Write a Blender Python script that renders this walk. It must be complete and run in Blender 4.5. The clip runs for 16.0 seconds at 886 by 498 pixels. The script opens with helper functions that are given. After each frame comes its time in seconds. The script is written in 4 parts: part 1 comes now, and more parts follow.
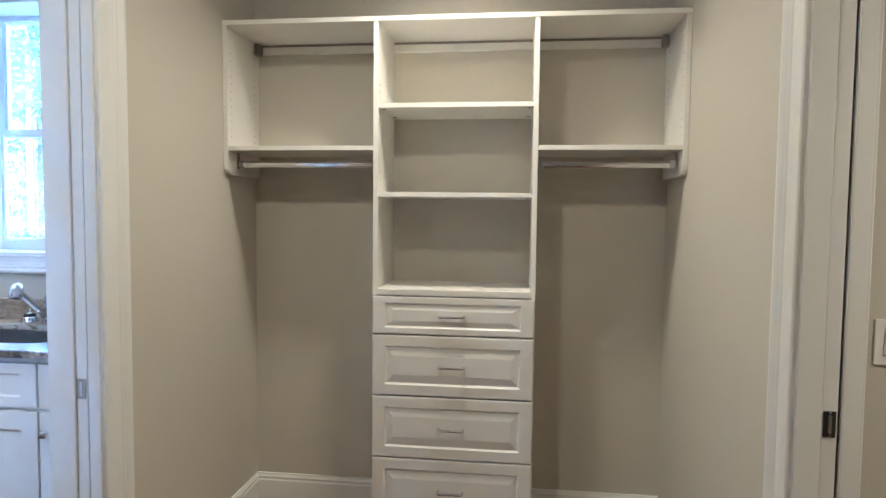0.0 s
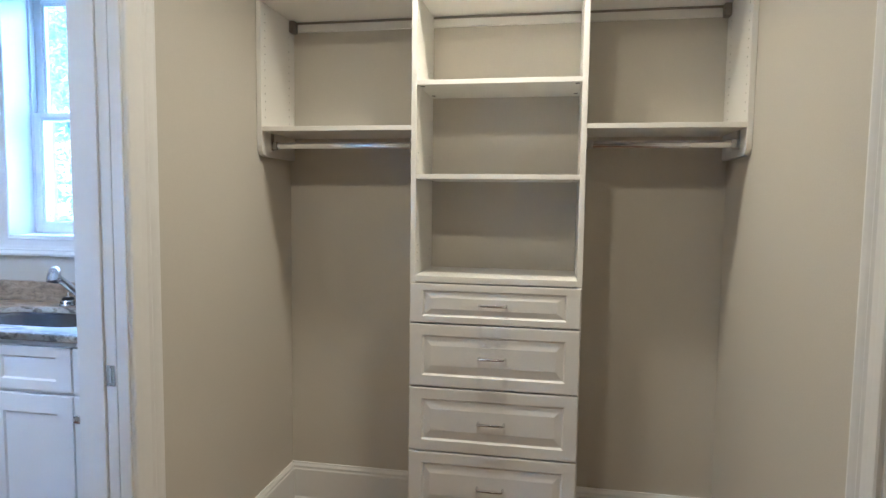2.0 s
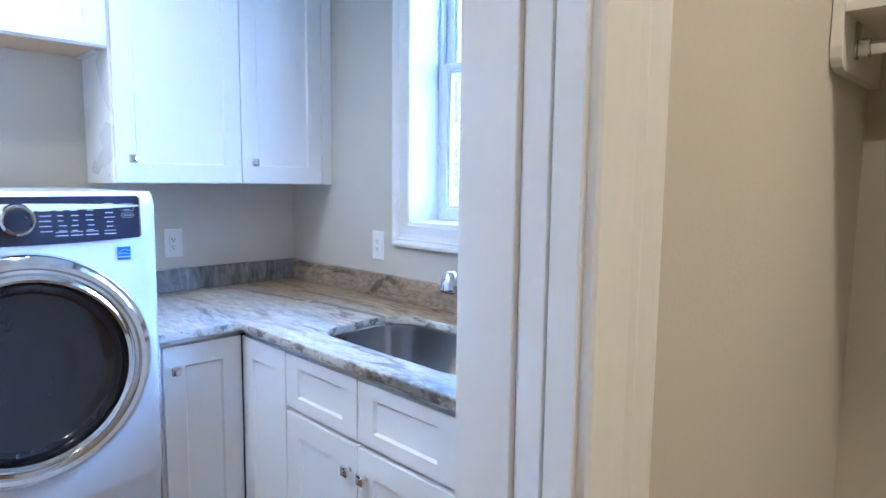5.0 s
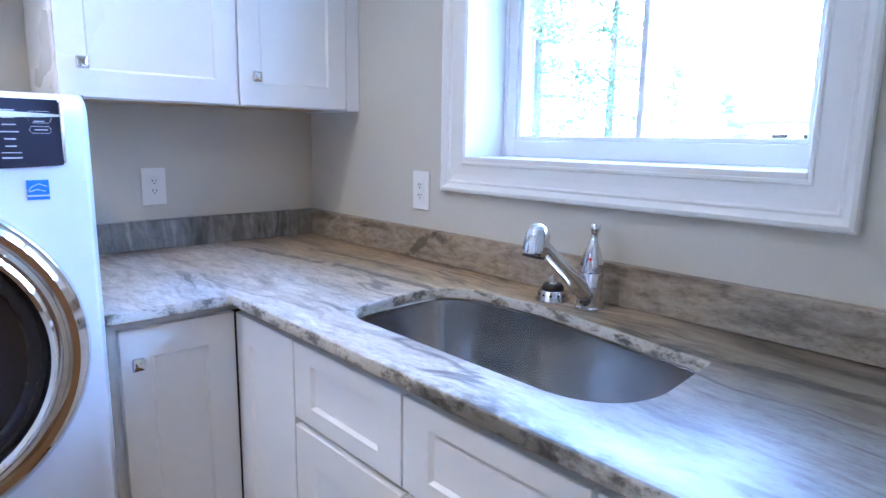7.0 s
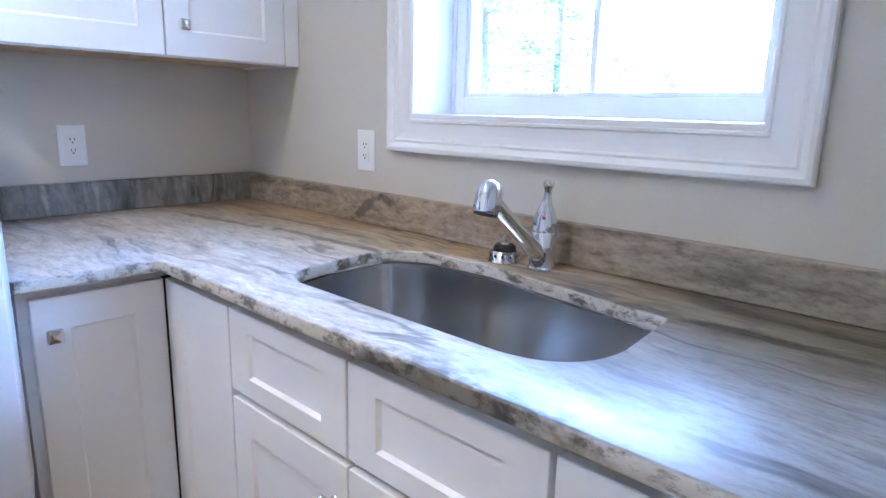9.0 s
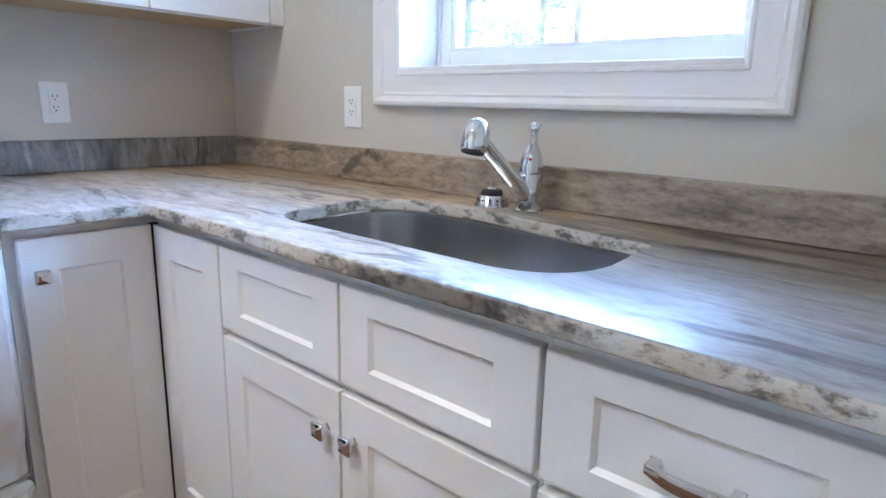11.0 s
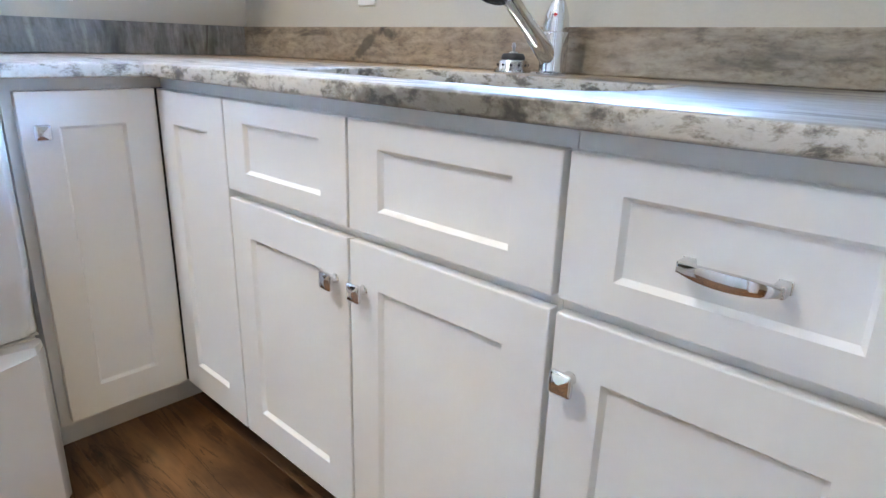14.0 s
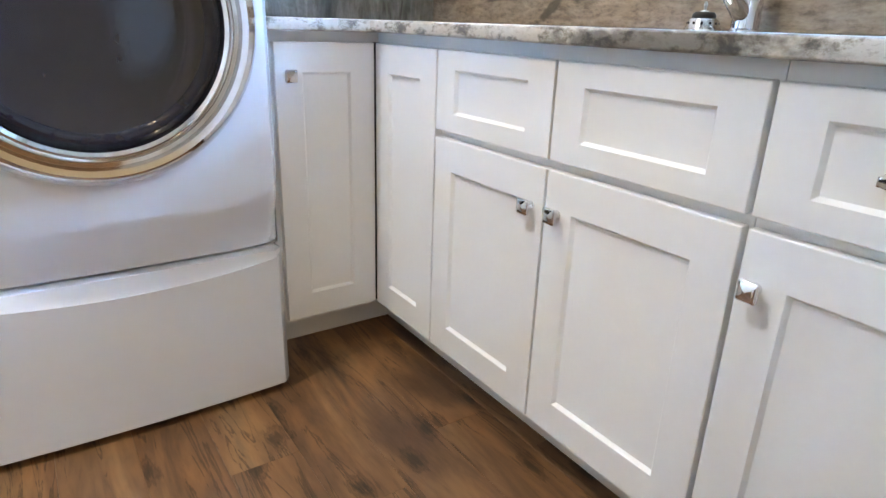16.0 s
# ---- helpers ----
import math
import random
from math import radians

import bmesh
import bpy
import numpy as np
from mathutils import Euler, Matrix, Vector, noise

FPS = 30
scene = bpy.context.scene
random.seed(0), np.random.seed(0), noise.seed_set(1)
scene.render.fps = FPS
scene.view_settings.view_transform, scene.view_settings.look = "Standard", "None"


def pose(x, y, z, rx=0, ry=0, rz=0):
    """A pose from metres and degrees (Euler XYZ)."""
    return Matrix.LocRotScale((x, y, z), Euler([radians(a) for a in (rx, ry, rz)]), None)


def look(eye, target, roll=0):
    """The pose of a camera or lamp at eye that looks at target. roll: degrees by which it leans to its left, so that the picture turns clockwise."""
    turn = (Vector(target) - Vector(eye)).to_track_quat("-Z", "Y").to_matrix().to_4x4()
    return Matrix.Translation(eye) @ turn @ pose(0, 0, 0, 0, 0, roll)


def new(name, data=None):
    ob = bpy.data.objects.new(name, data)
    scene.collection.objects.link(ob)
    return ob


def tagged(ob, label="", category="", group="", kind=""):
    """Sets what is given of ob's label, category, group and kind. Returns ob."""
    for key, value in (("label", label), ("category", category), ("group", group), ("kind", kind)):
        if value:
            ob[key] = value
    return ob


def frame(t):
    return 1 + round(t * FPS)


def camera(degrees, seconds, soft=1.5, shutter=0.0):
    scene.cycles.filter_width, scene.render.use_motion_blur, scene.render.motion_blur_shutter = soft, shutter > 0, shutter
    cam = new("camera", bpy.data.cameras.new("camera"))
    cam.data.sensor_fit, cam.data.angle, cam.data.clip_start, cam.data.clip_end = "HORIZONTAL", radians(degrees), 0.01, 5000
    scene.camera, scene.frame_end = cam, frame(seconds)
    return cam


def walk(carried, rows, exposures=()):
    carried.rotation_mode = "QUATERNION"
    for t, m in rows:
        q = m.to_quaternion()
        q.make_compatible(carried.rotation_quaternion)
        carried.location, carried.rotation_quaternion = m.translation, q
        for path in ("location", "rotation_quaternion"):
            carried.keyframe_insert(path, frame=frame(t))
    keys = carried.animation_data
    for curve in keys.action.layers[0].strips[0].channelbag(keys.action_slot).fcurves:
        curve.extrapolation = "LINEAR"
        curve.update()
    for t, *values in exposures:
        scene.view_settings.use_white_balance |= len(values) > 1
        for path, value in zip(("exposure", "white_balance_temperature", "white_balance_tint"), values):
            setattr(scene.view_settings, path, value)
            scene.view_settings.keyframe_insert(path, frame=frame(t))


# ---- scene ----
cam = camera(71.4, 16.0)
PATH = [
    (0, (0.058, 0.132, 1.461), (-0.177, 2.114, 1.346), 0.6),
    (0.5, (0.053, 0.156, 1.461), (-0.193, 2.134, 1.305), 0.7),
    (1, (0.049, 0.162, 1.456), (-0.202, 2.14, 1.296), 0.6),
    (1.5, (0.045, 0.187, 1.453), (-0.232, 2.162, 1.295), 0.7),
    (2, (0.029, 0.257, 1.443), (-0.325, 2.219, 1.287), 0.7),
    (2.5, (-0.056, 0.42, 1.442), (-0.518, 2.361, 1.303), 0.6),
    (3, (-0.119, 0.619, 1.446), (-0.815, 2.489, 1.303), 0.4),
    (3.3, (-0.216, 0.721, 1.447), (-1.047, 2.535, 1.316), -0.1),
    (3.5, (-0.25, 0.784, 1.44), (-1.222, 2.526, 1.296), 0.4),
    (4, (-0.467, 0.958, 1.439), (-1.617, 2.587, 1.288), 0.3),
    (4.5, (-0.665, 1.162, 1.405), (-1.971, 2.67, 1.262), 0.4),
    (4.7, (-0.737, 1.227, 1.407), (-2.116, 2.667, 1.24), 0.2),
    (6.8, (-1.384, 1.653, 1.309), (-2.838, 2.983, 0.97), 0.9),
    (7, (-1.403, 1.681, 1.295), (-2.855, 3.01, 0.943), 0.9),
    (7.5, (-1.425, 1.725, 1.269), (-2.859, 3.066, 0.886), 1.0),
    (8, (-1.44, 1.74, 1.256), (-2.848, 3.098, 0.839), 1.2),
    (8.5, (-1.452, 1.741, 1.249), (-2.813, 3.141, 0.816), 1.2),
    (8.7, (-1.452, 1.738, 1.251), (-2.795, 3.155, 0.818), 1.3),
    (10.8, (-1.433, 1.691, 1.165), (-2.705, 3.17, 0.725), 1.5),
    (11, (-1.429, 1.695, 1.143), (-2.708, 3.164, 0.688), 1.4),
    (11.5, (-1.417, 1.704, 1.089), (-2.695, 3.163, 0.601), 1.5),
    (12, (-1.407, 1.703, 1.038), (-2.688, 3.148, 0.519), 1.5),
    (12.5, (-1.408, 1.707, 1.001), (-2.694, 3.139, 0.458), 1.7),
    (13, (-1.419, 1.71, 0.971), (-2.708, 3.131, 0.404), 1.7),
    (13.5, (-1.426, 1.716, 0.961), (-2.715, 3.125, 0.366), 1.8),
    (14, (-1.434, 1.716, 0.96), (-2.722, 3.114, 0.338), 1.7),
    (14.5, (-1.428, 1.703, 0.954), (-2.717, 3.093, 0.317), 1.9),
    (15, (-1.413, 1.649, 0.947), (-2.722, 3.011, 0.291), 2.0),
    (15.5, (-1.402, 1.58, 0.938), (-2.819, 2.815, 0.253), 1.9),
    (16, (-1.37, 1.519, 0.911), (-2.918, 2.581, 0.22), 1.9),
]
EXPOSURES = [(0.0, 3.53, 4840, 10), (2.5, 3.43, 4840, 10), (4.5, 3.53, 4960, 10), (7.0, 3.35, 5400, 17), (8.5, 3.46, 5680, 17), (11.0, 3.49, 6060, 13), (12.5, 3.63, 6260, 11), (14.0, 3.77, 6280, 10), (16.0, 3.92, 6360, 10)]
walk(cam, [(t, look(eye, target, roll)) for t, eye, target, roll in PATH], EXPOSURES)

# ---- world and lights ----
world = bpy.data.worlds.new("world")
scene.world = world
world.use_nodes = True
_bg = world.node_tree.nodes["Background"]
_sky = world.node_tree.nodes.new("ShaderNodeTexSky")
_sky.sky_type, _sky.sun_disc = "NISHITA", False
_sky.sun_elevation, _sky.sun_rotation = radians(48), radians(200)
world.node_tree.links.new(_sky.outputs[0], _bg.inputs[0])
_bg.inputs[1].default_value = 0.14

sun_data = bpy.data.lights.new("sun", "SUN")
sun_data.energy, sun_data.angle, sun_data.color = 5.0, radians(2), (1, 0.95, 0.87)
sun = new("sun", sun_data)
sun.matrix_world = look((0, 0, 0), (0.28, 0.62, -0.74))

CEIL = 2.74
WARM = (1.0, 0.765, 0.455)
SOFT = (1.0, 0.945, 0.86)


def ceiling_spot(x, y, power, color, cone=145, blend=1.0, radius=0.075):
    d = bpy.data.lights.new("downlight_bulb", "SPOT")
    d.energy, d.color, d.shadow_soft_size = power, color, radius
    d.spot_size, d.spot_blend = radians(cone), blend
    ob = new("downlight_bulb", d)
    ob.matrix_world = look((x, y, CEIL - 0.03), (x, y + 0.0001, 0))
    return ob


CLOSET_LIGHTS = [(-0.2, 2.30, 9.3, WARM), (-0.5, 1.05, 4.2, WARM, 176, 0.35)]
LAUNDRY_LIGHTS = [(-2.76, 1.80, 4.0, SOFT, 140, 0.8), (-2.42, 0.95, 9.6, SOFT)]
# unseen lamp in the side room, added to brighten its wall past the doorway
SIDE_FILL_LIGHTS = [(1.7, 0.9, 12, WARM)]
for x, y, p, c, *cone in CLOSET_LIGHTS + LAUNDRY_LIGHTS + SIDE_FILL_LIGHTS:
    ceiling_spot(x, y, p, c, *cone)


# ---- materials ----
def material(name, color, rough=0.5, metal=0.0, bump=0.0, scale=40.0, vary=0.04, stretch=(1, 1, 1), coat=0.0, spec=0.5, big=1.7):
    """A procedural surface: a base colour that varies at two scales, with fine relief."""
    m = bpy.data.materials.new(name)
    m.use_nodes = True
    nt = m.node_tree
    n, l = nt.nodes, nt.links
    b = n["Principled BSDF"]
    b.inputs["Roughness"].default_value = rough
    b.inputs["Metallic"].default_value = metal
    b.inputs["Coat Weight"].default_value = coat
    b.inputs["Coat Roughness"].default_value = 0.08
    b.inputs["Specular IOR Level"].default_value = spec
    geo = n.new("ShaderNodeNewGeometry")
    mp = n.new("ShaderNodeMapping")
    mp.inputs["Scale"].default_value = stretch
    l.new(geo.outputs["Position"], mp.inputs[0])
    fine = n.new("ShaderNodeTexNoise")
    fine.inputs["Scale"].default_value, fine.inputs["Detail"].default_value = scale, 6
    l.new(mp.outputs[0], fine.inputs["Vector"])
    large = n.new("ShaderNodeTexNoise")
    large.inputs["Scale"].default_value, large.inputs["Detail"].default_value = big, 3
    l.new(geo.outputs["Position"], large.inputs["Vector"])
    add = n.new("ShaderNodeMath")
    add.operation = "ADD"
    l.new(fine.outputs[0], add.inputs[0])
    l.new(large.outputs[0], add.inputs[1])
    rng = n.new("ShaderNodeMapRange")
    rng.inputs[1].default_value, rng.inputs[2].default_value = 0.6, 1.4
    rng.inputs[3].default_value, rng.inputs[4].default_value = 1 - vary, 1 + vary
    l.new(add.outputs[0], rng.inputs[0])
    mul = n.new("ShaderNodeVectorMath")
    mul.operation = "SCALE"
    mul.inputs[0].default_value = color
    l.new(rng.outputs[0], mul.inputs["Scale"])
    l.new(mul.outputs[0], b.inputs["Base Color"])
    rr = n.new("ShaderNodeMapRange")
    rr.inputs[1].default_value, rr.inputs[2].default_value = 0.3, 0.7
    rr.inputs[3].default_value, rr.inputs[4].default_value = max(0.02, rough * 0.85), min(1, rough * 1.15)
    l.new(large.outputs[0], rr.inputs[0])
    l.new(rr.outputs[0], b.inputs["Roughness"])
    if bump:
        bp = n.new("ShaderNodeBump")
        bp.inputs["Strength"].default_value, bp.inputs["Distance"].default_value = 1.0, bump
        l.new(fine.outputs[0], bp.inputs["Height"])
        l.new(bp.outputs[0], b.inputs["Normal"])
    return m


wall_paint = material("wall_paint", (0.582, 0.546, 0.472), 0.75, bump=0.0006, scale=160, vary=0.03, spec=0.3)
ceiling_paint = material("ceiling_paint", (0.78, 0.77, 0.74), 0.85, bump=0.0006, scale=120)
trim_paint = material("trim_paint", (0.80, 0.79, 0.76), 0.35, bump=0.0002, scale=60, vary=0.02)
cabinet_paint = material("cabinet_paint", (0.80, 0.80, 0.79), 0.32, bump=0.00015, scale=90, vary=0.015)
melamine = material("melamine", (0.80, 0.78, 0.73), 0.38, bump=0.0001, scale=150, vary=0.015)
chrome = material("chrome", (0.72, 0.72, 0.73), 0.07, metal=1.0, vary=0.02)
satin_metal = material("satin_metal", (0.55, 0.54, 0.53), 0.28, metal=1.0, vary=0.04)
dark_metal = material("dark_metal", (0.05, 0.045, 0.045), 0.4, metal=0.7, vary=0.1)
bronze_rail = material("rail_metal", (0.33, 0.30, 0.27), 0.4, metal=0.9, vary=0.05)
steel = material("brushed_steel", (0.60, 0.59, 0.58), 0.18, metal=1.0, scale=30, stretch=(1, 1, 22), vary=0.06)
_sb = steel.node_tree.nodes["Principled BSDF"]
_sb.inputs["Anisotropic"].default_value, _sb.inputs["Anisotropic Rotation"].default_value = 0.8, 0.25
_tan = steel.node_tree.nodes.new("ShaderNodeTangent")
_tan.direction_type, _tan.axis = "RADIAL", "Z"
steel.node_tree.links.new(_tan.outputs[0], _sb.inputs["Tangent"])
enamel = material("white_enamel", (0.66, 0.67, 0.69), 0.18, vary=0.01, coat=0.3)
black_gloss = material("black_gloss", (0.012, 0.013, 0.018), 0.10, vary=0.1)
door_dark = material("door_glass_dark", (0.013, 0.014, 0.016), 0.05, vary=0.25, big=9, coat=0.2)
panel_gloss = material("panel_gloss", (0.016, 0.017, 0.03), 0.16, vary=0.05)
rubber = material("black_rubber", (0.02, 0.02, 0.02), 0.6, vary=0.1)
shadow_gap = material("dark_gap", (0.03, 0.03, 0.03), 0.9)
plastic = material("white_plastic", (0.82, 0.81, 0.78), 0.35, vary=0.01)
ink_white = material("white_print", (0.50, 0.51, 0.55), 0.5, vary=0.01)
sticker_blue = material("blue_sticker", (0.02, 0.17, 0.55), 0.4, vary=0.05)
red_dot = material("red_dot", (0.55, 0.03, 0.02), 0.3)
raw_wood = material("raw_wood", (0.55, 0.40, 0.24), 0.6, bump=0.0004, scale=30, stretch=(12, 1, 12), vary=0.15)
vinyl_frame = material("window_vinyl", (0.82, 0.83, 0.84), 0.3, vary=0.01)


def ramp_node(nt, stops):
    r = nt.nodes.new("ShaderNodeValToRGB")
    el = r.color_ramp.elements
    while len(el) < len(stops):
        el.new(0.5)
    for e, (p, c) in zip(el, stops):
        e.position, e.color = p, (*c, 1)
    return r


def stone_material(name, scale, colours, rough=0.30, turn=6.0, vein=0.35, seed=0.0, sway=0.22, speckle=0.18, marks=(), edge=False, blotch=0.85, zones=(), streaky=(7.0, 4.0, 4.0), mottle=22.0):
    """Leathered stone with flowing bands, thin dark veins and a blotched sawn edge. scale: bands per metre along x, y and z."""
    m = bpy.data.materials.new(name)
    m.use_nodes = True
    nt = m.node_tree
    n, l = nt.nodes, nt.links
    b = n["Principled BSDF"]
    b.inputs["Specular IOR Level"].default_value = 0.85
    geo = n.new("ShaderNodeNewGeometry")
    org = n.new("ShaderNodeVectorMath")
    org.inputs[1].default_value = (seed, seed * 0.7, seed * 1.3)
    l.new(geo.outputs["Position"], org.inputs[0])

    def noise_of(src, sc, detail=6, rgh=0.55, dist=0.0):
        mp = n.new("ShaderNodeMapping")
        mp.inputs["Rotation"].default_value = (0, 0, radians(turn))
        mp.inputs["Scale"].default_value = sc
        l.new(src, mp.inputs[0])
        t = n.new("ShaderNodeTexNoise")
        t.inputs["Scale"].default_value, t.inputs["Detail"].default_value = 1.0, detail
        t.inputs["Roughness"].default_value, t.inputs["Distortion"].default_value = rgh, dist
        l.new(mp.outputs[0], t.inputs["Vector"])
        return t

    def times(x, y, fac=1.0):
        q = n.new("ShaderNodeMix")
        q.data_type, q.blend_type = "RGBA", "MULTIPLY"
        q.inputs[0].default_value = fac
        l.new(x, q.inputs[6])
        l.new(y, q.inputs[7])
        return q

    warp = noise_of(org.outputs[0], (1.8, 1.8, 1.8), 3)
    off = n.new("ShaderNodeVectorMath")
    off.operation = "MULTIPLY_ADD"
    off.inputs[1].default_value = (sway, sway, sway)
    l.new(warp.outputs["Color"], off.inputs[0])
    l.new(org.outputs[0], off.inputs[2])
    bands = noise_of(off.outputs[0], scale, 8, 0.58)
    cr = ramp_node(nt, list(zip((0.30, 0.41, 0.49, 0.57, 0.68), colours)))
    l.new(bands.outputs[0], cr.inputs[0])
    tint = noise_of(off.outputs[0], tuple(k * 0.35 for k in scale), 3)
    tr = ramp_node(nt, [(0.36, (0.90, 0.95, 1.0)), (0.50, (1.0, 0.98, 0.95)), (0.64, (1.0, 0.92, 0.82))])
    l.new(tint.outputs[0], tr.inputs[0])
    col = times(cr.outputs[0], tr.outputs[0])
    streak = noise_of(off.outputs[0], tuple(k * q for k, q in zip(scale, streaky)), 7, 0.70)
    st = ramp_node(nt, [(0.34, (0.66, 0.63, 0.60)), (0.49, (1, 1, 1)), (0.66, (1.14, 1.14, 1.14))])
    l.new(streak.outputs[0], st.inputs[0])
    col = times(col.outputs[2], st.outputs[0])
    cloud = noise_of(org.outputs[0], (mottle * 0.6, mottle, mottle), 8, 0.66, 0.3)
    cl = ramp_node(nt, [(0.33, (0.72, 0.70, 0.68)), (0.48, (1, 1, 1)), (0.64, (1.10, 1.10, 1.10))])
    l.new(cloud.outputs[0], cl.inputs[0])
    col = times(col.outputs[2], cl.outputs[0])
    # broad zones of tint along one axis of the slab: (axis, from, to, stops)
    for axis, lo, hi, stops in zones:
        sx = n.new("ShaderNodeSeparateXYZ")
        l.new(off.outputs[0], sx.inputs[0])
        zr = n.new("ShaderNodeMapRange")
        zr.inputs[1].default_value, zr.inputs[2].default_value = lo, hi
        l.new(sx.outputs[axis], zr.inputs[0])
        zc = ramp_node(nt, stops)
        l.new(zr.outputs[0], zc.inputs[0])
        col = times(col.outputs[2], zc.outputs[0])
    thin = noise_of(off.outputs[0], tuple(k * 0.45 for k in scale), 4, 0.5, 0.4)
    vr = ramp_node(nt, [(0.0, (1, 1, 1)), (0.490, (1, 1, 1)), (0.503, (0.22, 0.21, 0.20)), (0.513, (0.35, 0.33, 0.31)), (0.527, (1, 1, 1))])
    l.new(thin.outputs[0], vr.inputs[0])
    where = noise_of(org.outputs[0], (2.6, 5.0, 5.0), 2)
    wr = n.new("ShaderNodeMapRange")
    wr.inputs[1].default_value, wr.inputs[2].default_value, wr.inputs[3].default_value, wr.inputs[4].default_value = 0.46, 0.60, 0.0, vein * 2
    l.new(where.outputs[0], wr.inputs[0])
    col2 = times(col.outputs[2], vr.outputs[0])
    l.new(wr.outputs[0], col2.inputs[0])
    fine = noise_of(org.outputs[0], (45, 110, 90), 5, 0.6)
    fr = ramp_node(nt, [(0.32, (0.66, 0.64, 0.62)), (0.48, (1, 1, 1)), (0.68, (1.10, 1.10, 1.10))])
    l.new(fine.outputs[0], fr.inputs[0])
    col3 = times(col2.outputs[2], fr.outputs[0], speckle)
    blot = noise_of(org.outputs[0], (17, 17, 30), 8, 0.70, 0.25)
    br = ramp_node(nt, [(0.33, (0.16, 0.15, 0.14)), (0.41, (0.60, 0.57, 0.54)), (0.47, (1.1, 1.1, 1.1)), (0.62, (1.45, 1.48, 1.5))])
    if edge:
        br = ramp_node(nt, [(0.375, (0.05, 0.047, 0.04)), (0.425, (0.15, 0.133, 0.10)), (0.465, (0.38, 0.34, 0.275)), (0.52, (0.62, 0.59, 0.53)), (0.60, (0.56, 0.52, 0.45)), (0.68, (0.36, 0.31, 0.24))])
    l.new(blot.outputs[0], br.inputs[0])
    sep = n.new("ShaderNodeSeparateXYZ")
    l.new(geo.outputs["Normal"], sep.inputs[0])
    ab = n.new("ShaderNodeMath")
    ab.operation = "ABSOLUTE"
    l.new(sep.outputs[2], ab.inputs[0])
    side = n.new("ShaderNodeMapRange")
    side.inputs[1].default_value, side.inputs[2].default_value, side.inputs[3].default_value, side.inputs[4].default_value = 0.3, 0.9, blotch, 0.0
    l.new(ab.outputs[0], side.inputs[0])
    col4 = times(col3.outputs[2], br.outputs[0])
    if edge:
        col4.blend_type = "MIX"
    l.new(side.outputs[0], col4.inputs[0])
    # charcoal veins and patches of their own in the slab, with ragged outlines: (centre, half sizes, slope of z or y along x)
    rag = noise_of(org.outputs[0], (22, 30, 30), 5, 0.6)
    for c, r, slope in marks:
        rel = n.new("ShaderNodeVectorMath")
        rel.operation = "SUBTRACT"
        l.new(geo.outputs["Position"], rel.inputs[0])
        rel.inputs[1].default_value = c
        xyz = n.new("ShaderNodeSeparateXYZ")
        l.new(rel.outputs[0], xyz.inputs[0])
        back = n.new("ShaderNodeCombineXYZ")
        l.new(xyz.outputs[0], back.inputs[0])
        for k in (1, 2):
            ma = n.new("ShaderNodeMath")
            ma.operation = "MULTIPLY_ADD"
            l.new(xyz.outputs[0], ma.inputs[0])
            ma.inputs[1].default_value = -slope
            l.new(xyz.outputs[k], ma.inputs[2])
            l.new(ma.outputs[0], back.inputs[k])
        div = n.new("ShaderNodeVectorMath")
        div.operation = "DIVIDE"
        l.new(back.outputs[0], div.inputs[0])
        div.inputs[1].default_value = r
        ln = n.new("ShaderNodeVectorMath")
        ln.operation = "LENGTH"
        l.new(div.outputs[0], ln.inputs[0])
        sm = n.new("ShaderNodeMath")
        sm.operation = "MULTIPLY_ADD"
        l.new(rag.outputs[0], sm.inputs[0])
        sm.inputs[1].default_value = 3.0
        l.new(ln.outputs["Value"], sm.inputs[2])
        mr = n.new("ShaderNodeMapRange")
        mr.inputs[1].default_value, mr.inputs[2].default_value, mr.inputs[3].default_value, mr.inputs[4].default_value = 2.25, 2.85, 0.85, 0.0
        l.new(sm.outputs[0], mr.inputs[0])
        dark = n.new("ShaderNodeMix")
        dark.data_type, dark.blend_type = "RGBA", "MULTIPLY"
        dark.inputs[7].default_value = (0.22, 0.22, 0.21, 1)
        l.new(mr.outputs[0], dark.inputs[0])
        l.new(col4.outputs[2], dark.inputs[6])
        col4 = dark
    l.new(col4.outputs[2], b.inputs["Base Color"])
    rr = n.new("ShaderNodeMapRange")
    rr.inputs[1].default_value, rr.inputs[2].default_value, rr.inputs[3].default_value, rr.inputs[4].default_value = 0.3, 0.7, rough * 0.75, rough * 1.3
    l.new(fine.outputs[0], rr.inputs[0])
    l.new(rr.outputs[0], b.inputs["Roughness"])
    bp = n.new("ShaderNodeBump")
    bp.inputs["Strength"].default_value, bp.inputs["Distance"].default_value = 0.6, 0.0006
    l.new(fine.outputs[0], bp.inputs["Height"])
    l.new(bp.outputs[0], b.inputs["Normal"])
    return m


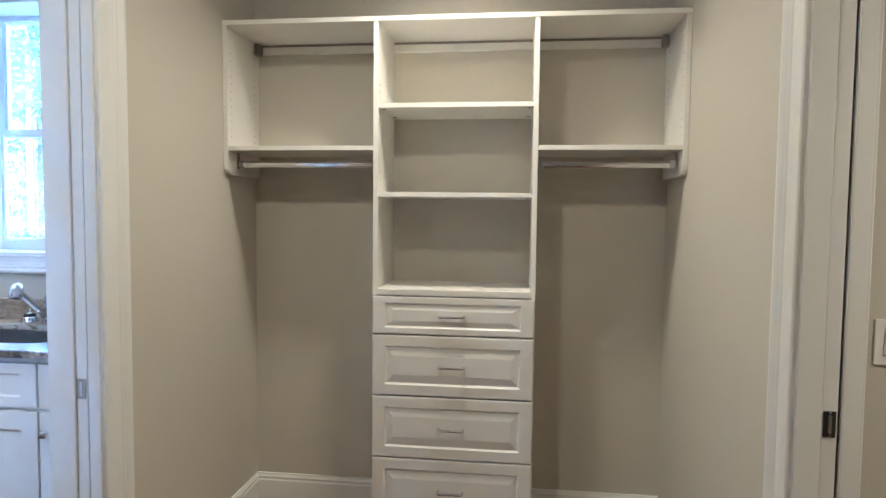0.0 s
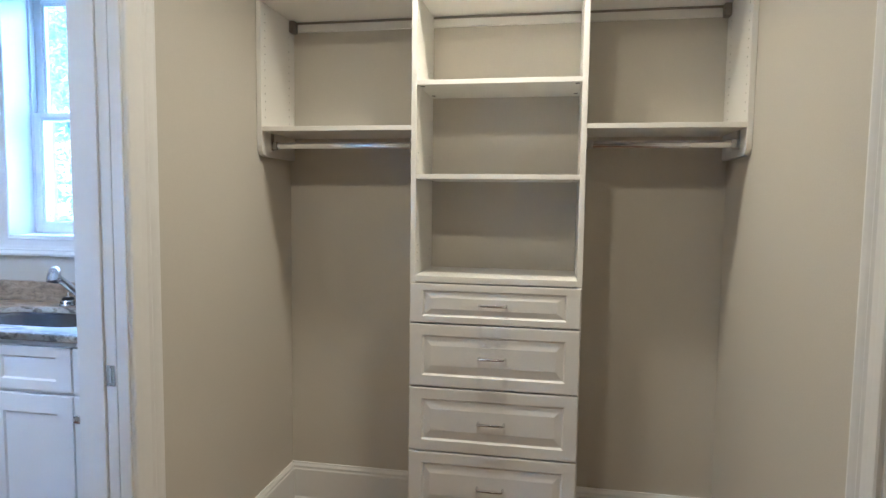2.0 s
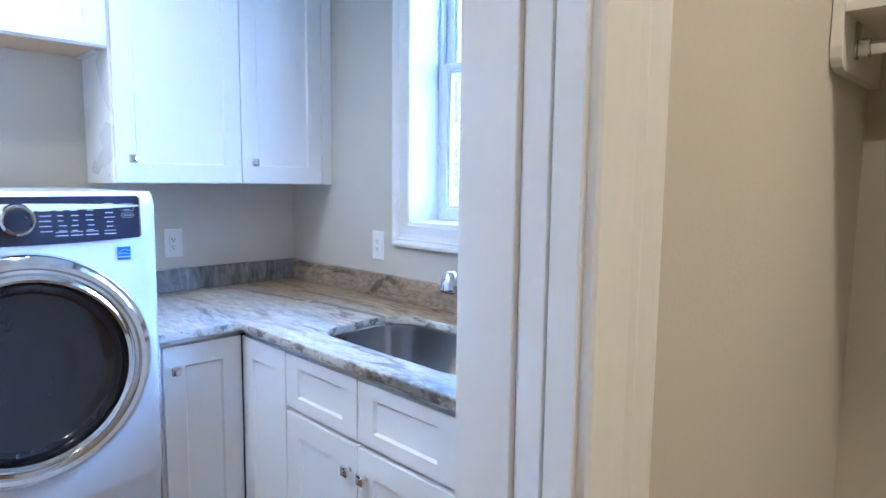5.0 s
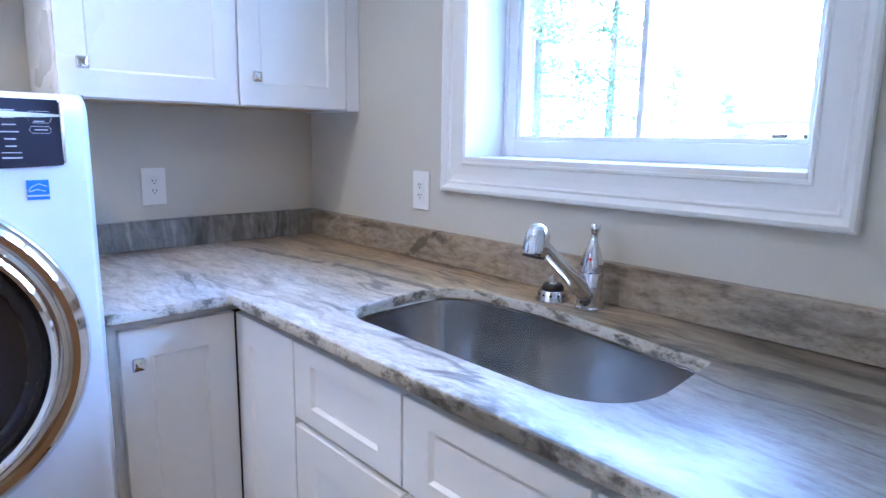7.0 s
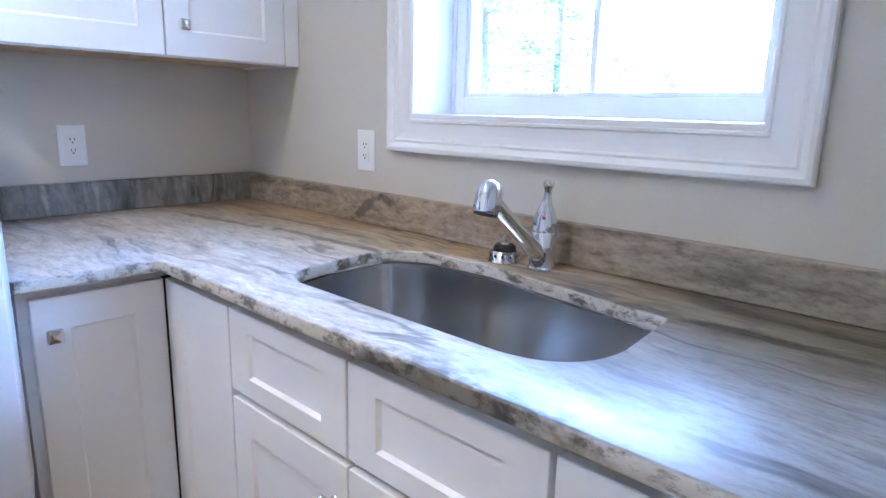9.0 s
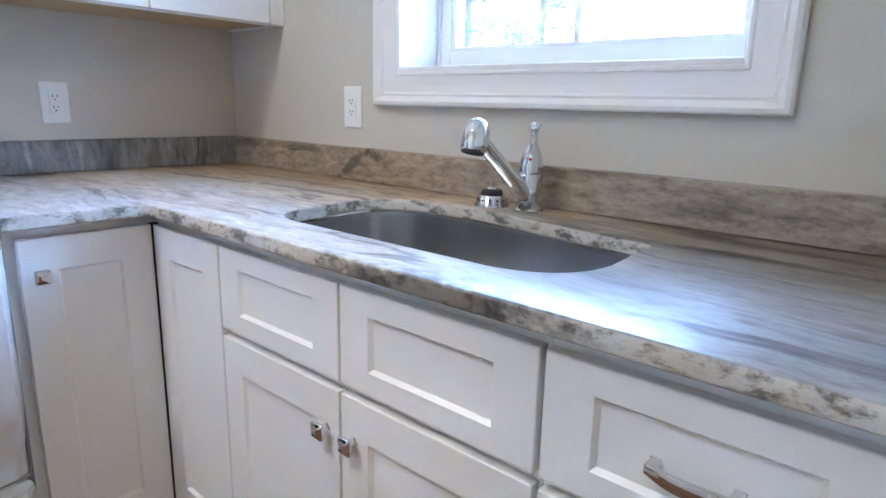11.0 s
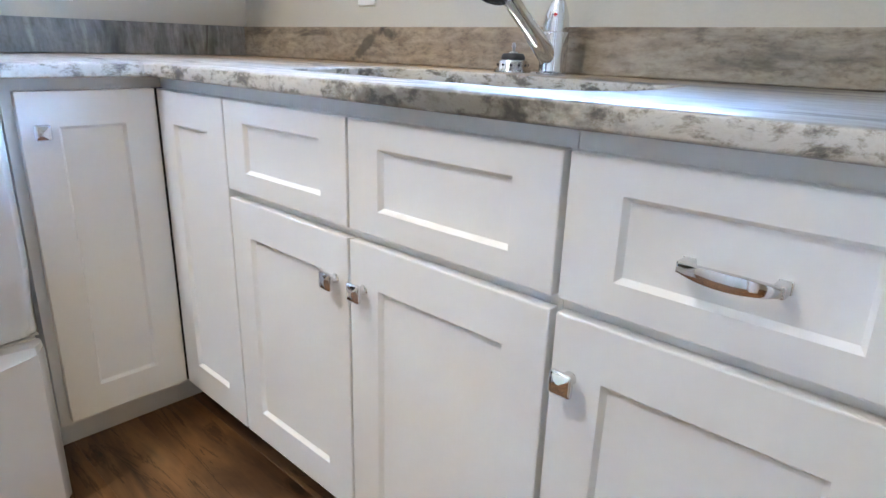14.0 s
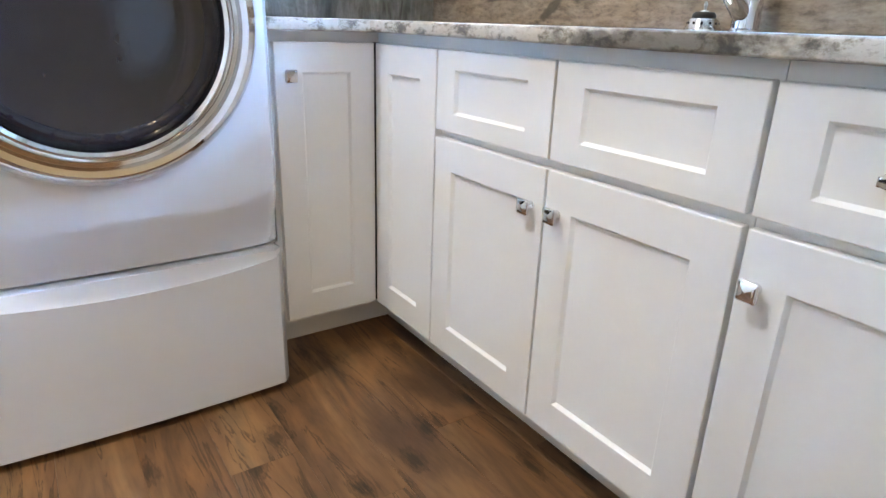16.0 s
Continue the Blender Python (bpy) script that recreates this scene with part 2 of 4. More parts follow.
TOP_MARKS = [((-3.23, 2.635, 0.912), (0.26, 0.016, 0.05), 0.15), ((-2.76, 2.705, 0.912), (0.24, 0.014, 0.05), 0.05), ((-1.70, 2.765, 0.912), (0.20, 0.015, 0.05), -0.03), ((-1.50, 2.855, 0.912), (0.26, 0.012, 0.05), -0.08), ((-3.02, 2.80, 0.912), (0.20, 0.010, 0.05), 0.10), ((-1.96, 2.29, 0.895), (0.19, 0.03, 0.022), 0.0)]
# tan at the back; the dark right end's blue cast paints reflected sky
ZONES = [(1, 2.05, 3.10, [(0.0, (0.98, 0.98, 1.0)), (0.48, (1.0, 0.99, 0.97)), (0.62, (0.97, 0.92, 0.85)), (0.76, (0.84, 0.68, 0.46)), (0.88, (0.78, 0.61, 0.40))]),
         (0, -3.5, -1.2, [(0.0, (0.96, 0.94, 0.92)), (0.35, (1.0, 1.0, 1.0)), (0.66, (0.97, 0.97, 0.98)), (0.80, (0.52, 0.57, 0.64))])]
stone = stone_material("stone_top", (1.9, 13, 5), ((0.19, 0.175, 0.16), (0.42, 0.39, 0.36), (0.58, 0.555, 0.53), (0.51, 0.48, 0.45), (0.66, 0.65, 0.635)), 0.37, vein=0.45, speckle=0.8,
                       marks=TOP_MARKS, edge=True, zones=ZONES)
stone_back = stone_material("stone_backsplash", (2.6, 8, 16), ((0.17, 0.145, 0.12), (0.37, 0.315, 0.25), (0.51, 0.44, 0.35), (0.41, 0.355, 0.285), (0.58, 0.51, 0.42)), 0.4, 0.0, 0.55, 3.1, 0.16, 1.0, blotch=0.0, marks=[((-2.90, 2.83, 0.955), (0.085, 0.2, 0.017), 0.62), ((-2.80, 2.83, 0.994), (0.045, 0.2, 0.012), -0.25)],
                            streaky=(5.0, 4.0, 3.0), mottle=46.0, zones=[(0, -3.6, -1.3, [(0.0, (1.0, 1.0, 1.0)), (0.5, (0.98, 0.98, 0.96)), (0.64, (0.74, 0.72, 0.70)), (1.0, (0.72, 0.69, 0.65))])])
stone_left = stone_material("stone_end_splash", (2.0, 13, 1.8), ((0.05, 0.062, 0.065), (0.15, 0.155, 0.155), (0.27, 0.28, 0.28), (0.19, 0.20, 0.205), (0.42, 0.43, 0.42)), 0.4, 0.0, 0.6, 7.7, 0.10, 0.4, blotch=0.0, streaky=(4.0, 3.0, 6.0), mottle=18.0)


def plank_material():
    """Rustic brown plank with knots and dark splits, shifted plank by plank."""
    m = bpy.data.materials.new("plank_wood")
    m.use_nodes = True
    nt = m.node_tree
    n, l = nt.nodes, nt.links
    b = n["Principled BSDF"]
    b.inputs["Roughness"].default_value = 0.42
    geo = n.new("ShaderNodeNewGeometry")
    info = n.new("ShaderNodeObjectInfo")
    sh = n.new("ShaderNodeMath")
    sh.operation = "MULTIPLY"
    sh.inputs[1].default_value = 37.0
    l.new(info.outputs["Random"], sh.inputs[0])
    cmb = n.new("ShaderNodeCombineXYZ")
    l.new(sh.outputs[0], cmb.inputs[0])
    l.new(sh.outputs[0], cmb.inputs[2])
    add = n.new("ShaderNodeVectorMath")
    l.new(geo.outputs["Position"], add.inputs[0])
    l.new(cmb.outputs[0], add.inputs[1])

    def layer(sc, detail, rgh, dist, stops):
        mp = n.new("ShaderNodeMapping")
        mp.inputs["Scale"].default_value = sc
        l.new(add.outputs[0], mp.inputs[0])
        t = n.new("ShaderNodeTexNoise")
        t.inputs["Scale"].default_value, t.inputs["Detail"].default_value = 1.0, detail
        t.inputs["Roughness"].default_value, t.inputs["Distortion"].default_value = rgh, dist
        l.new(mp.outputs[0], t.inputs["Vector"])
        r = ramp_node(nt, stops)
        l.new(t.outputs[0], r.inputs[0])
        return t, r

    def over(x, y, fac=1.0):
        q = n.new("ShaderNodeMix")
        q.data_type, q.blend_type = "RGBA", "MULTIPLY"
        q.inputs[0].default_value = fac
        l.new(x, q.inputs[6])
        l.new(y, q.inputs[7])
        return q.outputs[2]

    # broad figure, fine grain, long splits and knots with scalloped rims
    grain, cr = layer((1.7, 10, 1), 6, 0.55, 0.9, [(0.29, (0.036, 0.020, 0.012)), (0.39, (0.092, 0.047, 0.022)), (0.51, (0.152, 0.078, 0.033)), (0.64, (0.200, 0.110, 0.048)), (0.80, (0.125, 0.080, 0.046))])
    fine, fr = layer((13, 90, 1), 5, 0.6, 0.6, [(0.34, (0.68, 0.66, 0.64)), (0.5, (1, 1, 1)), (0.68, (1.14, 1.12, 1.1))])
    col = over(cr.outputs[0], fr.outputs[0], 0.45)
    patch, pr = layer((2.4, 5.0, 1), 4, 0.6, 0.4, [(0.34, (0.66, 0.63, 0.61)), (0.48, (1, 1, 1)), (0.64, (1.28, 1.18, 1.02))])
    col = over(col, pr.outputs[0])
    split, sr = layer((1.5, 13, 1), 7, 0.62, 1.4, [(0.0, (1, 1, 1)), (0.548, (1, 1, 1)), (0.565, (0.20, 0.18, 0.17)), (0.578, (0.45, 0.42, 0.40)), (0.595, (1, 1, 1))])
    col = over(col, sr.outputs[0], 0.85)
    bend = n.new("ShaderNodeVectorMath")
    bend.operation = "MULTIPLY_ADD"
    bend.inputs[1].default_value = (0.07, 0.05, 0.0)
    l.new(patch.outputs["Color"], bend.inputs[0])
    l.new(add.outputs[0], bend.inputs[2])
    kmap = n.new("ShaderNodeMapping")
    kmap.inputs["Scale"].default_value = (3.2, 6.2, 1)
    l.new(bend.outputs[0], kmap.inputs[0])
    cell = n.new("ShaderNodeTexVoronoi")
    cell.voronoi_dimensions = "2D"
    cell.inputs["Scale"].default_value = 1.0
    l.new(kmap.outputs[0], cell.inputs["Vector"])
    jit = n.new("ShaderNodeMath")
    jit.operation = "MULTIPLY_ADD"
    l.new(fine.outputs[0], jit.inputs[0])
    jit.inputs[1].default_value = 0.34
    l.new(cell.outputs["Distance"], jit.inputs[2])
    kr = ramp_node(nt, [(0.10, (0.14, 0.12, 0.11)), (0.23, (0.30, 0.27, 0.25)), (0.27, (0.80, 0.77, 0.73)), (0.295, (0.50, 0.46, 0.43)), (0.34, (1, 1, 1))])
    l.new(jit.outputs[0], kr.inputs[0])
    mixc = n.new("ShaderNodeMix")
    mixc.data_type, mixc.blend_type = "RGBA", "MULTIPLY"
    mixc.inputs[0].default_value = 0.95
    l.new(col, mixc.inputs[6])
    l.new(kr.outputs[0], mixc.inputs[7])
    tone = n.new("ShaderNodeMapRange")
    tone.inputs[3].default_value, tone.inputs[4].default_value = 0.94, 1.07
    l.new(info.outputs["Random"], tone.inputs[0])
    sc = n.new("ShaderNodeVectorMath")
    sc.operation = "SCALE"
    l.new(mixc.outputs[2], sc.inputs[0])
    l.new(tone.outputs[0], sc.inputs["Scale"])
    l.new(sc.outputs[0], b.inputs["Base Color"])
    bp = n.new("ShaderNodeBump")
    bp.inputs["Strength"].default_value, bp.inputs["Distance"].default_value = 0.6, 0.001
    l.new(grain.outputs[0], bp.inputs["Height"])
    l.new(bp.outputs[0], b.inputs["Normal"])
    return m


plank_wood = plank_material()
underlay = material("underlay", (0.02, 0.014, 0.01), 0.9)


def glass_material():
    m = bpy.data.materials.new("window_glass")
    m.use_nodes = True
    b = m.node_tree.nodes["Principled BSDF"]
    b.inputs["Base Color"].default_value = (0.96, 0.98, 0.99, 1)
    b.inputs["Transmission Weight"].default_value, b.inputs["Roughness"].default_value, b.inputs["IOR"].default_value = 1.0, 0.0, 1.45
    return m


glass = glass_material()


def glow_material(name, color, strength):
    m = bpy.data.materials.new(name)
    m.use_nodes = True
    b = m.node_tree.nodes["Principled BSDF"]
    b.inputs["Base Color"].default_value = (*color, 1)
    b.inputs["Emission Color"].default_value = (*color, 1)
    b.inputs["Emission Strength"].default_value = strength
    return m


lens_glow = glow_material("downlight_lens", (1, 0.95, 0.86), 1.5)


# ---- helpers for shapes ----
def part(name, bm, mat, parent=None, label="", m=None):
    me = bpy.data.meshes.new(name)
    bm.to_mesh(me)
    bm.free()
    me.materials.append(mat)
    ob = new(name, me)
    if m is not None:
        ob.matrix_basis = m
    if parent is not None:
        ob.parent = parent
    if label:
        ob["label"] = label
    return ob


def thing(name, m, label, category, group="", kind=""):
    ob = new(name)
    ob.matrix_basis = m
    return tagged(ob, label, category, group, kind)


def box(a, b, bevel=0.0, seg=2, bm=None):
    """A box between two corners, with rounded edges."""
    bm = bm or bmesh.new()
    lo = [min(p, q) for p, q in zip(a, b)]
    hi = [max(p, q) for p, q in zip(a, b)]
    r = bmesh.ops.create_cube(bm, size=1.0)
    vs = r["verts"]
    for v in vs:
        v.co = Vector([lo[i] + (v.co[i] + 0.5) * (hi[i] - lo[i]) for i in range(3)])
    if bevel:
        es = list({e for v in vs for e in v.link_edges})
        bmesh.ops.bevel(bm, geom=es, offset=bevel, segments=seg, affect="EDGES", profile=0.5)
    return bm


def smooth(bm, angle=35):
    for f in bm.faces:
        f.smooth = True
    lim = radians(angle)
    for e in bm.edges:
        e.smooth = len(e.link_faces) == 2 and e.calc_face_angle(0) < lim
    return bm


def lathe(profile, steps=40, closed_ends=True):
    """Turns (radius, height) pairs about z."""
    bm = bmesh.new()
    rings = []
    for r, z in profile:
        if r < 1e-6:
            rings.append([bm.verts.new((0, 0, z))])
        else:
            rings.append([bm.verts.new((r * math.cos(2 * math.pi * i / steps), r * math.sin(2 * math.pi * i / steps), z)) for i in range(steps)])
    for a, b in zip(rings, rings[1:]):
        for i in range(steps):
            j = (i + 1) % steps
            if len(a) == 1 and len(b) == 1:
                continue
            if len(a) == 1:
                bm.faces.new((a[0], b[i], b[j]))
            elif len(b) == 1:
                bm.faces.new((a[i], a[j], b[0]))
            else:
                bm.faces.new((a[i], a[j], b[j], b[i]))
    if closed_ends:
        for ring in (rings[0], rings[-1]):
            if len(ring) > 1:
                bm.faces.new(ring)
    bmesh.ops.recalc_face_normals(bm, faces=bm.faces)
    return smooth(bm, 40)


def tube(points, radius, steps=14, flat=1.0):
    """A rod along points; radius may be a list. flat squeezes it sideways."""
    pts = [Vector(p) for p in points]
    rad = radius if isinstance(radius, (list, tuple)) else [radius] * len(pts)
    bm = bmesh.new()
    rings = []
    for i, p in enumerate(pts):
        d = (pts[min(i + 1, len(pts) - 1)] - pts[max(i - 1, 0)]).normalized()
        up = Vector((0, 0, 1)) if abs(d.z) < 0.95 else Vector((1, 0, 0))
        s = d.cross(up).normalized()
        u = s.cross(d)
        rings.append([bm.verts.new(p + rad[i] * (s * flat * math.cos(2 * math.pi * k / steps) + u * math.sin(2 * math.pi * k / steps))) for k in range(steps)])
    for a, b in zip(rings, rings[1:]):
        for i in range(steps):
            j = (i + 1) % steps
            bm.faces.new((a[i], a[j], b[j], b[i]))
    bm.faces.new(rings[0])
    bm.faces.new(rings[-1])
    bmesh.ops.recalc_face_normals(bm, faces=bm.faces)
    return smooth(bm, 50)


def prism(outline, z0, z1, holes=()):
    """A slab of a plan outline with holes, between two heights."""
    bm = bmesh.new()
    edges, loops = [], []
    for loop in (outline, *holes):
        vs = [bm.verts.new((x, y, z0)) for x, y in loop]
        loops.append(vs)
        edges += [bm.edges.new((vs[i], vs[(i + 1) % len(vs)])) for i in range(len(vs))]
    res = bmesh.ops.triangle_fill(bm, edges=edges, use_beauty=True, use_dissolve=False)
    faces = [f for f in res["geom"] if isinstance(f, bmesh.types.BMFace)]
    ext = bmesh.ops.extrude_face_region(bm, geom=faces)
    bmesh.ops.translate(bm, verts=[v for v in ext["geom"] if isinstance(v, bmesh.types.BMVert)], vec=(0, 0, z1 - z0))
    bmesh.ops.recalc_face_normals(bm, faces=bm.faces)
    return bm


def rounded(corners, radii, steps=8):
    """The outline of a polygon whose corners are rounded."""
    out = []
    k = len(corners)
    for i in range(k):
        p, a, b = Vector(corners[i]), Vector(corners[i - 1]), Vector(corners[(i + 1) % k])
        da, db = (a - p).normalized(), (b - p).normalized()
        half = da.angle(db) / 2
        cut = radii[i] / math.tan(half)
        p0, p1 = p + da * cut, p + db * cut
        for s in range(steps + 1):
            t = s / steps
            out.append(tuple((1 - t) ** 2 * p0 + 2 * t * (1 - t) * (p * 0.82 + (p0 + p1) * 0.09) + t * t * p1))
    return out


def inset_panel(bm, face, dx, dz, out):
    """Insets a front that faces -y by dx and dz, and moves the new panel outwards."""
    xs, zs = [v.co.x for v in face.verts], [v.co.z for v in face.verts]
    x0, x1, z0, z1, y = min(xs), max(xs), min(zs), max(zs), face.calc_center_median().y
    cx, cz = (x0 + x1) / 2, (z0 + z1) / 2
    bmesh.ops.inset_region(bm, faces=[face], thickness=min(dx, dz) * 0.5)
    for v in face.verts:
        v.co = Vector((x0 + dx if v.co.x < cx else x1 - dx, y - out, z0 + dz if v.co.z < cz else z1 - dz))


def shaker(w, h, rail=0.072, stile=0.069, thick=0.02, deep=0.008, lip=0.006):
    """A framed door front in x and z from 0, facing -y, its back at y 0."""
    bm = box((0, -thick, 0), (w, 0, h), 0.0)
    face = min(bm.faces, key=lambda f: f.calc_center_median().y)
    inset_panel(bm, face, stile, rail, 0.0)
    inset_panel(bm, face, lip, lip, -deep)
    es = [e for e in bm.edges if e.calc_face_angle(0) > 1.2]
    bmesh.ops.bevel(bm, geom=es, offset=0.0022, segments=2, affect="EDGES", profile=0.5)
    return bm


def raised_drawer(w, h):
    """A drawer front with a raised panel, facing -y, its back at y 0."""
    bm = box((0, -0.019, 0), (w, 0, h), 0.0)
    face = min(bm.faces, key=lambda f: f.calc_center_median().y)
    inset_panel(bm, face, 0.052, 0.026 if h < 0.2 else 0.044, 0.0)
    inset_panel(bm, face, 0.007, 0.007, -0.007)
    inset_panel(bm, face, 0.003, 0.003, 0.0)
    inset_panel(bm, face, 0.026, 0.020 if h < 0.2 else 0.032, 0.006)
    es = [e for e in bm.edges if e.calc_face_angle(0) > 1.2 and max(v.co.y for v in e.verts) < -0.018]
    bmesh.ops.bevel(bm, geom=es, offset=0.004, segments=3, affect="EDGES", profile=0.5)
    return bm


def square_knob(parent, x, z, y=-0.02):
    """A square pillow knob on a stem, on a front that faces -y."""
    stem = lathe([(0.009, 0), (0.007, 0.004), (0.006, 0.014), (0.009, 0.018)], 16)
    bm = bmesh.new()
    rings = []
    for d, s in ((0.016, 0.013), (0.019, 0.0155), (0.0222, 0.0160), (0.0245, 0.0150), (0.0264, 0.0122), (0.0282, 0.0082), (0.0293, 0.004), (0.0297, 0.0005)):
        loop = rounded([(-s, -s), (s, -s), (s, s), (-s, s)], [s * 0.30] * 4, 4)
        rings.append([bm.verts.new((px, -d, pz)) for px, pz in loop])
    for a, b in zip(rings, rings[1:]):
        for i in range(len(a)):
            j = (i + 1) % len(a)
            bm.faces.new((a[i], a[j], b[j], b[i]))
    bm.faces.new(rings[0])
    bm.faces.new(rings[-1])
    bmesh.ops.recalc_face_normals(bm, faces=bm.faces)
    smooth(bm, 55)
    stem.transform(Matrix.Rotation(radians(90), 4, "X"))
    me = bpy.data.meshes.new("tmp")
    stem.to_mesh(me)
    stem.free()
    bm.from_mesh(me)
    bpy.data.meshes.remove(me)
    return part("knob", bm, chrome, parent, "square polished chrome knob", pose(x, y, z))


# ---- structure ----
def wall(name, a, b, mat=None, label="greige painted wall with a matt finish"):
    return tagged(part(name, box(a, b), mat or wall_paint), label, "wall", kind="structure")


YB = 2.973          # inner face of the outer wall
XL = -3.60          # laundry's cabinet wall
XA, XB = -1.345, -1.185   # pocket-door wall between laundry and closet
XC, XD = 0.718, 0.855     # pocket-door wall on the closet's other side
HEAD = 2.44
WX0, WX1, WZ0, WZ1 = -2.714, -1.800, 1.232, 2.49
# outer wall with the window opening
wo = bmesh.new()
for a, b in (((XL - 0.15, YB, 0), (WX0, YB + 0.2, CEIL)), ((WX1, YB, 0), (2.8, YB + 0.2, CEIL)), ((WX0, YB, 0), (WX1, YB + 0.2, WZ0)), ((WX0, YB, WZ1), (WX1, YB + 0.2, CEIL))):
    box(a, b, bm=wo)
bmesh.ops.remove_doubles(wo, verts=wo.verts, dist=1e-5)
tagged(part("wall_north", wo, wall_paint), "greige painted outer wall with a window", "wall", kind="structure")
wall("wall_west", (XL - 0.15, -1.0, 0), (XL, YB, CEIL))
wall("wall_south", (XL - 0.15, -1.15, 0), (2.8, -1.0, CEIL))
# unseen wall, set close to bounce lamp light onto the cabinet fronts
wall("wall_laundry_bounce", (XL, 0.34, 0), (XA, 0.46, CEIL))
wall("wall_east", (2.65, -1.0, 0), (2.8, YB, CEIL))
LY0, LY1 = 1.02, 1.850   # laundry doorway
RY0, RY1 = 0.84, 1.659    # doorway on the other side
for nm, x0, x1, y0, y1 in (("wall_laundry", XA, XB, LY0, LY1), ("wall_side", XC, XD, RY0, RY1)):
    bm = bmesh.new()
    g0 = x0 + 0.079 if nm == "wall_laundry" else x0 + 0.055
    g1 = g0 + 0.046
    for p, q in (((x0, y1, 0), (g0, YB, HEAD)), ((g1, y1, 0), (x1, YB, HEAD)), ((x0, -1.0, 0), (x1, y0, CEIL)), ((x0, y0, HEAD), (x1, YB, CEIL)), ((g0, y1 + 0.9, 0), (g1, YB, HEAD))):
        box(p, q, bm=bm)
    tagged(part(nm, bm, wall_paint), "greige painted partition wall with a pocket for a sliding door", "wall", kind="structure")
wall("wall_side_room", (XD, 1.80, 0), (2.65, 1.95, CEIL))
tagged(part("ceiling", box((XL - 0.15, -1.15, CEIL), (2.8, YB + 0.2, CEIL + 0.3)), ceiling_paint), "white painted flat ceiling", "ceiling", kind="structure")


def casing_strip(name, length, width, mat, parent=None):
    """A moulded casing along z from 0, its inner edge at x 0, its back at y 0, its face to -y."""
    w = width
    prof = [(0, 0), (0, -0.012), (0.004, -0.016), (0.010, -0.016), (0.013, -0.013), (w * 0.42, -0.012), (w * 0.60, -0.014), (w * 0.66, -0.019), (w * 0.72, -0.017), (w * 0.78, -0.022), (w * 0.86, -0.027), (w - 0.012, -0.027), (w - 0.004, -0.025), (w, -0.020), (w, 0)]
    bm = bmesh.new()
    lo = [bm.verts.new((x, y, 0)) for x, y in prof]
    hi = [bm.verts.new((x, y, length)) for x, y in prof]
    for i in range(len(prof)):
        j = (i + 1) % len(prof)
        bm.faces.new((lo[i], lo[j], hi[j], hi[i]))
    bm.faces.new(lo)
    bm.faces.new(hi)
    bmesh.ops.recalc_face_normals(bm, faces=bm.faces)
    return bm


def miter(bm, width, z_at, sign):
    """Slants an end of a casing so that two meet at a mitre."""
    for v in bm.verts:
        if abs(v.co.z - z_at) < 1e-6:
            v.co.z += sign * v.co.x
    return bm


def doorway(name, x0, x1, y0, y1, g0, g1, side, label):
    """Jambs, casings and head of a pocket-door opening in a wall between x0 and x1."""
    root = thing(name, pose(0, 0, 0), label, "door frame", kind="structure")
    for a, b in ((x0 - 0.002, g0), (g1, x1 + 0.002)):
        part("jamb", box((a, y1 - 0.018, 0), (b, y1 + 0.02, HEAD), 0.002), trim_paint, root)
    part("jamb", box((x0 - 0.002, y0 - 0.004, 0), (x1 + 0.002, y0 + 0.015, HEAD), 0.002), trim_paint, root)
    part("head_jamb", box((x0 - 0.002, y0 + 0.015, HEAD - 0.018), (x1 + 0.002, y1 - 0.018, HEAD + 0.004), 0.002), trim_paint, root)
    W = 0.122 if side > 0 else 0.105
    for xf, out in ((x1, 1), (x0, -1)):
        # far side
        bm = miter(casing_strip("casing", HEAD + 0.004, W, trim_paint), W, HEAD + 0.004, 1)
        m = Matrix(((0, -out, 0, xf), (1, 0, 0, y1 - 0.010), (0, 0, 1, 0), (0, 0, 0, 1)))
        part("casing", bm, trim_paint, root, m=m)
        bm = miter(casing_strip("casing", HEAD + 0.004, W, trim_paint), W, HEAD + 0.004, 1)
        m = Matrix(((0, -out, 0, xf), (-1, 0, 0, y0 + 0.007), (0, 0, 1, 0), (0, 0, 0, 1)))
        part("casing", bm, trim_paint, root, m=m)
        L = (y1 - 0.010) - (y0 + 0.007)
        bm = miter(miter(casing_strip("casing", L, W, trim_paint), W, L, 1), W, 0, -1)
        m = Matrix(((0, -out, 0, xf), (0, 0, 1, y0 + 0.007), (1, 0, 0, HEAD + 0.004), (0, 0, 0, 1)))
        part("head_casing", bm, trim_paint, root, m=m)
    return root


GL, GR = XA + 0.079, XC + 0.055
doorway("door_frame_laundry", XA, XB, LY0, LY1, GL, GL + 0.046, 1, "white painted moulded frame of a pocket-door opening")
doorway("door_frame_side", XC, XD, RY0, RY1, GR, GR + 0.046, -1, "white painted moulded frame of a pocket-door opening")


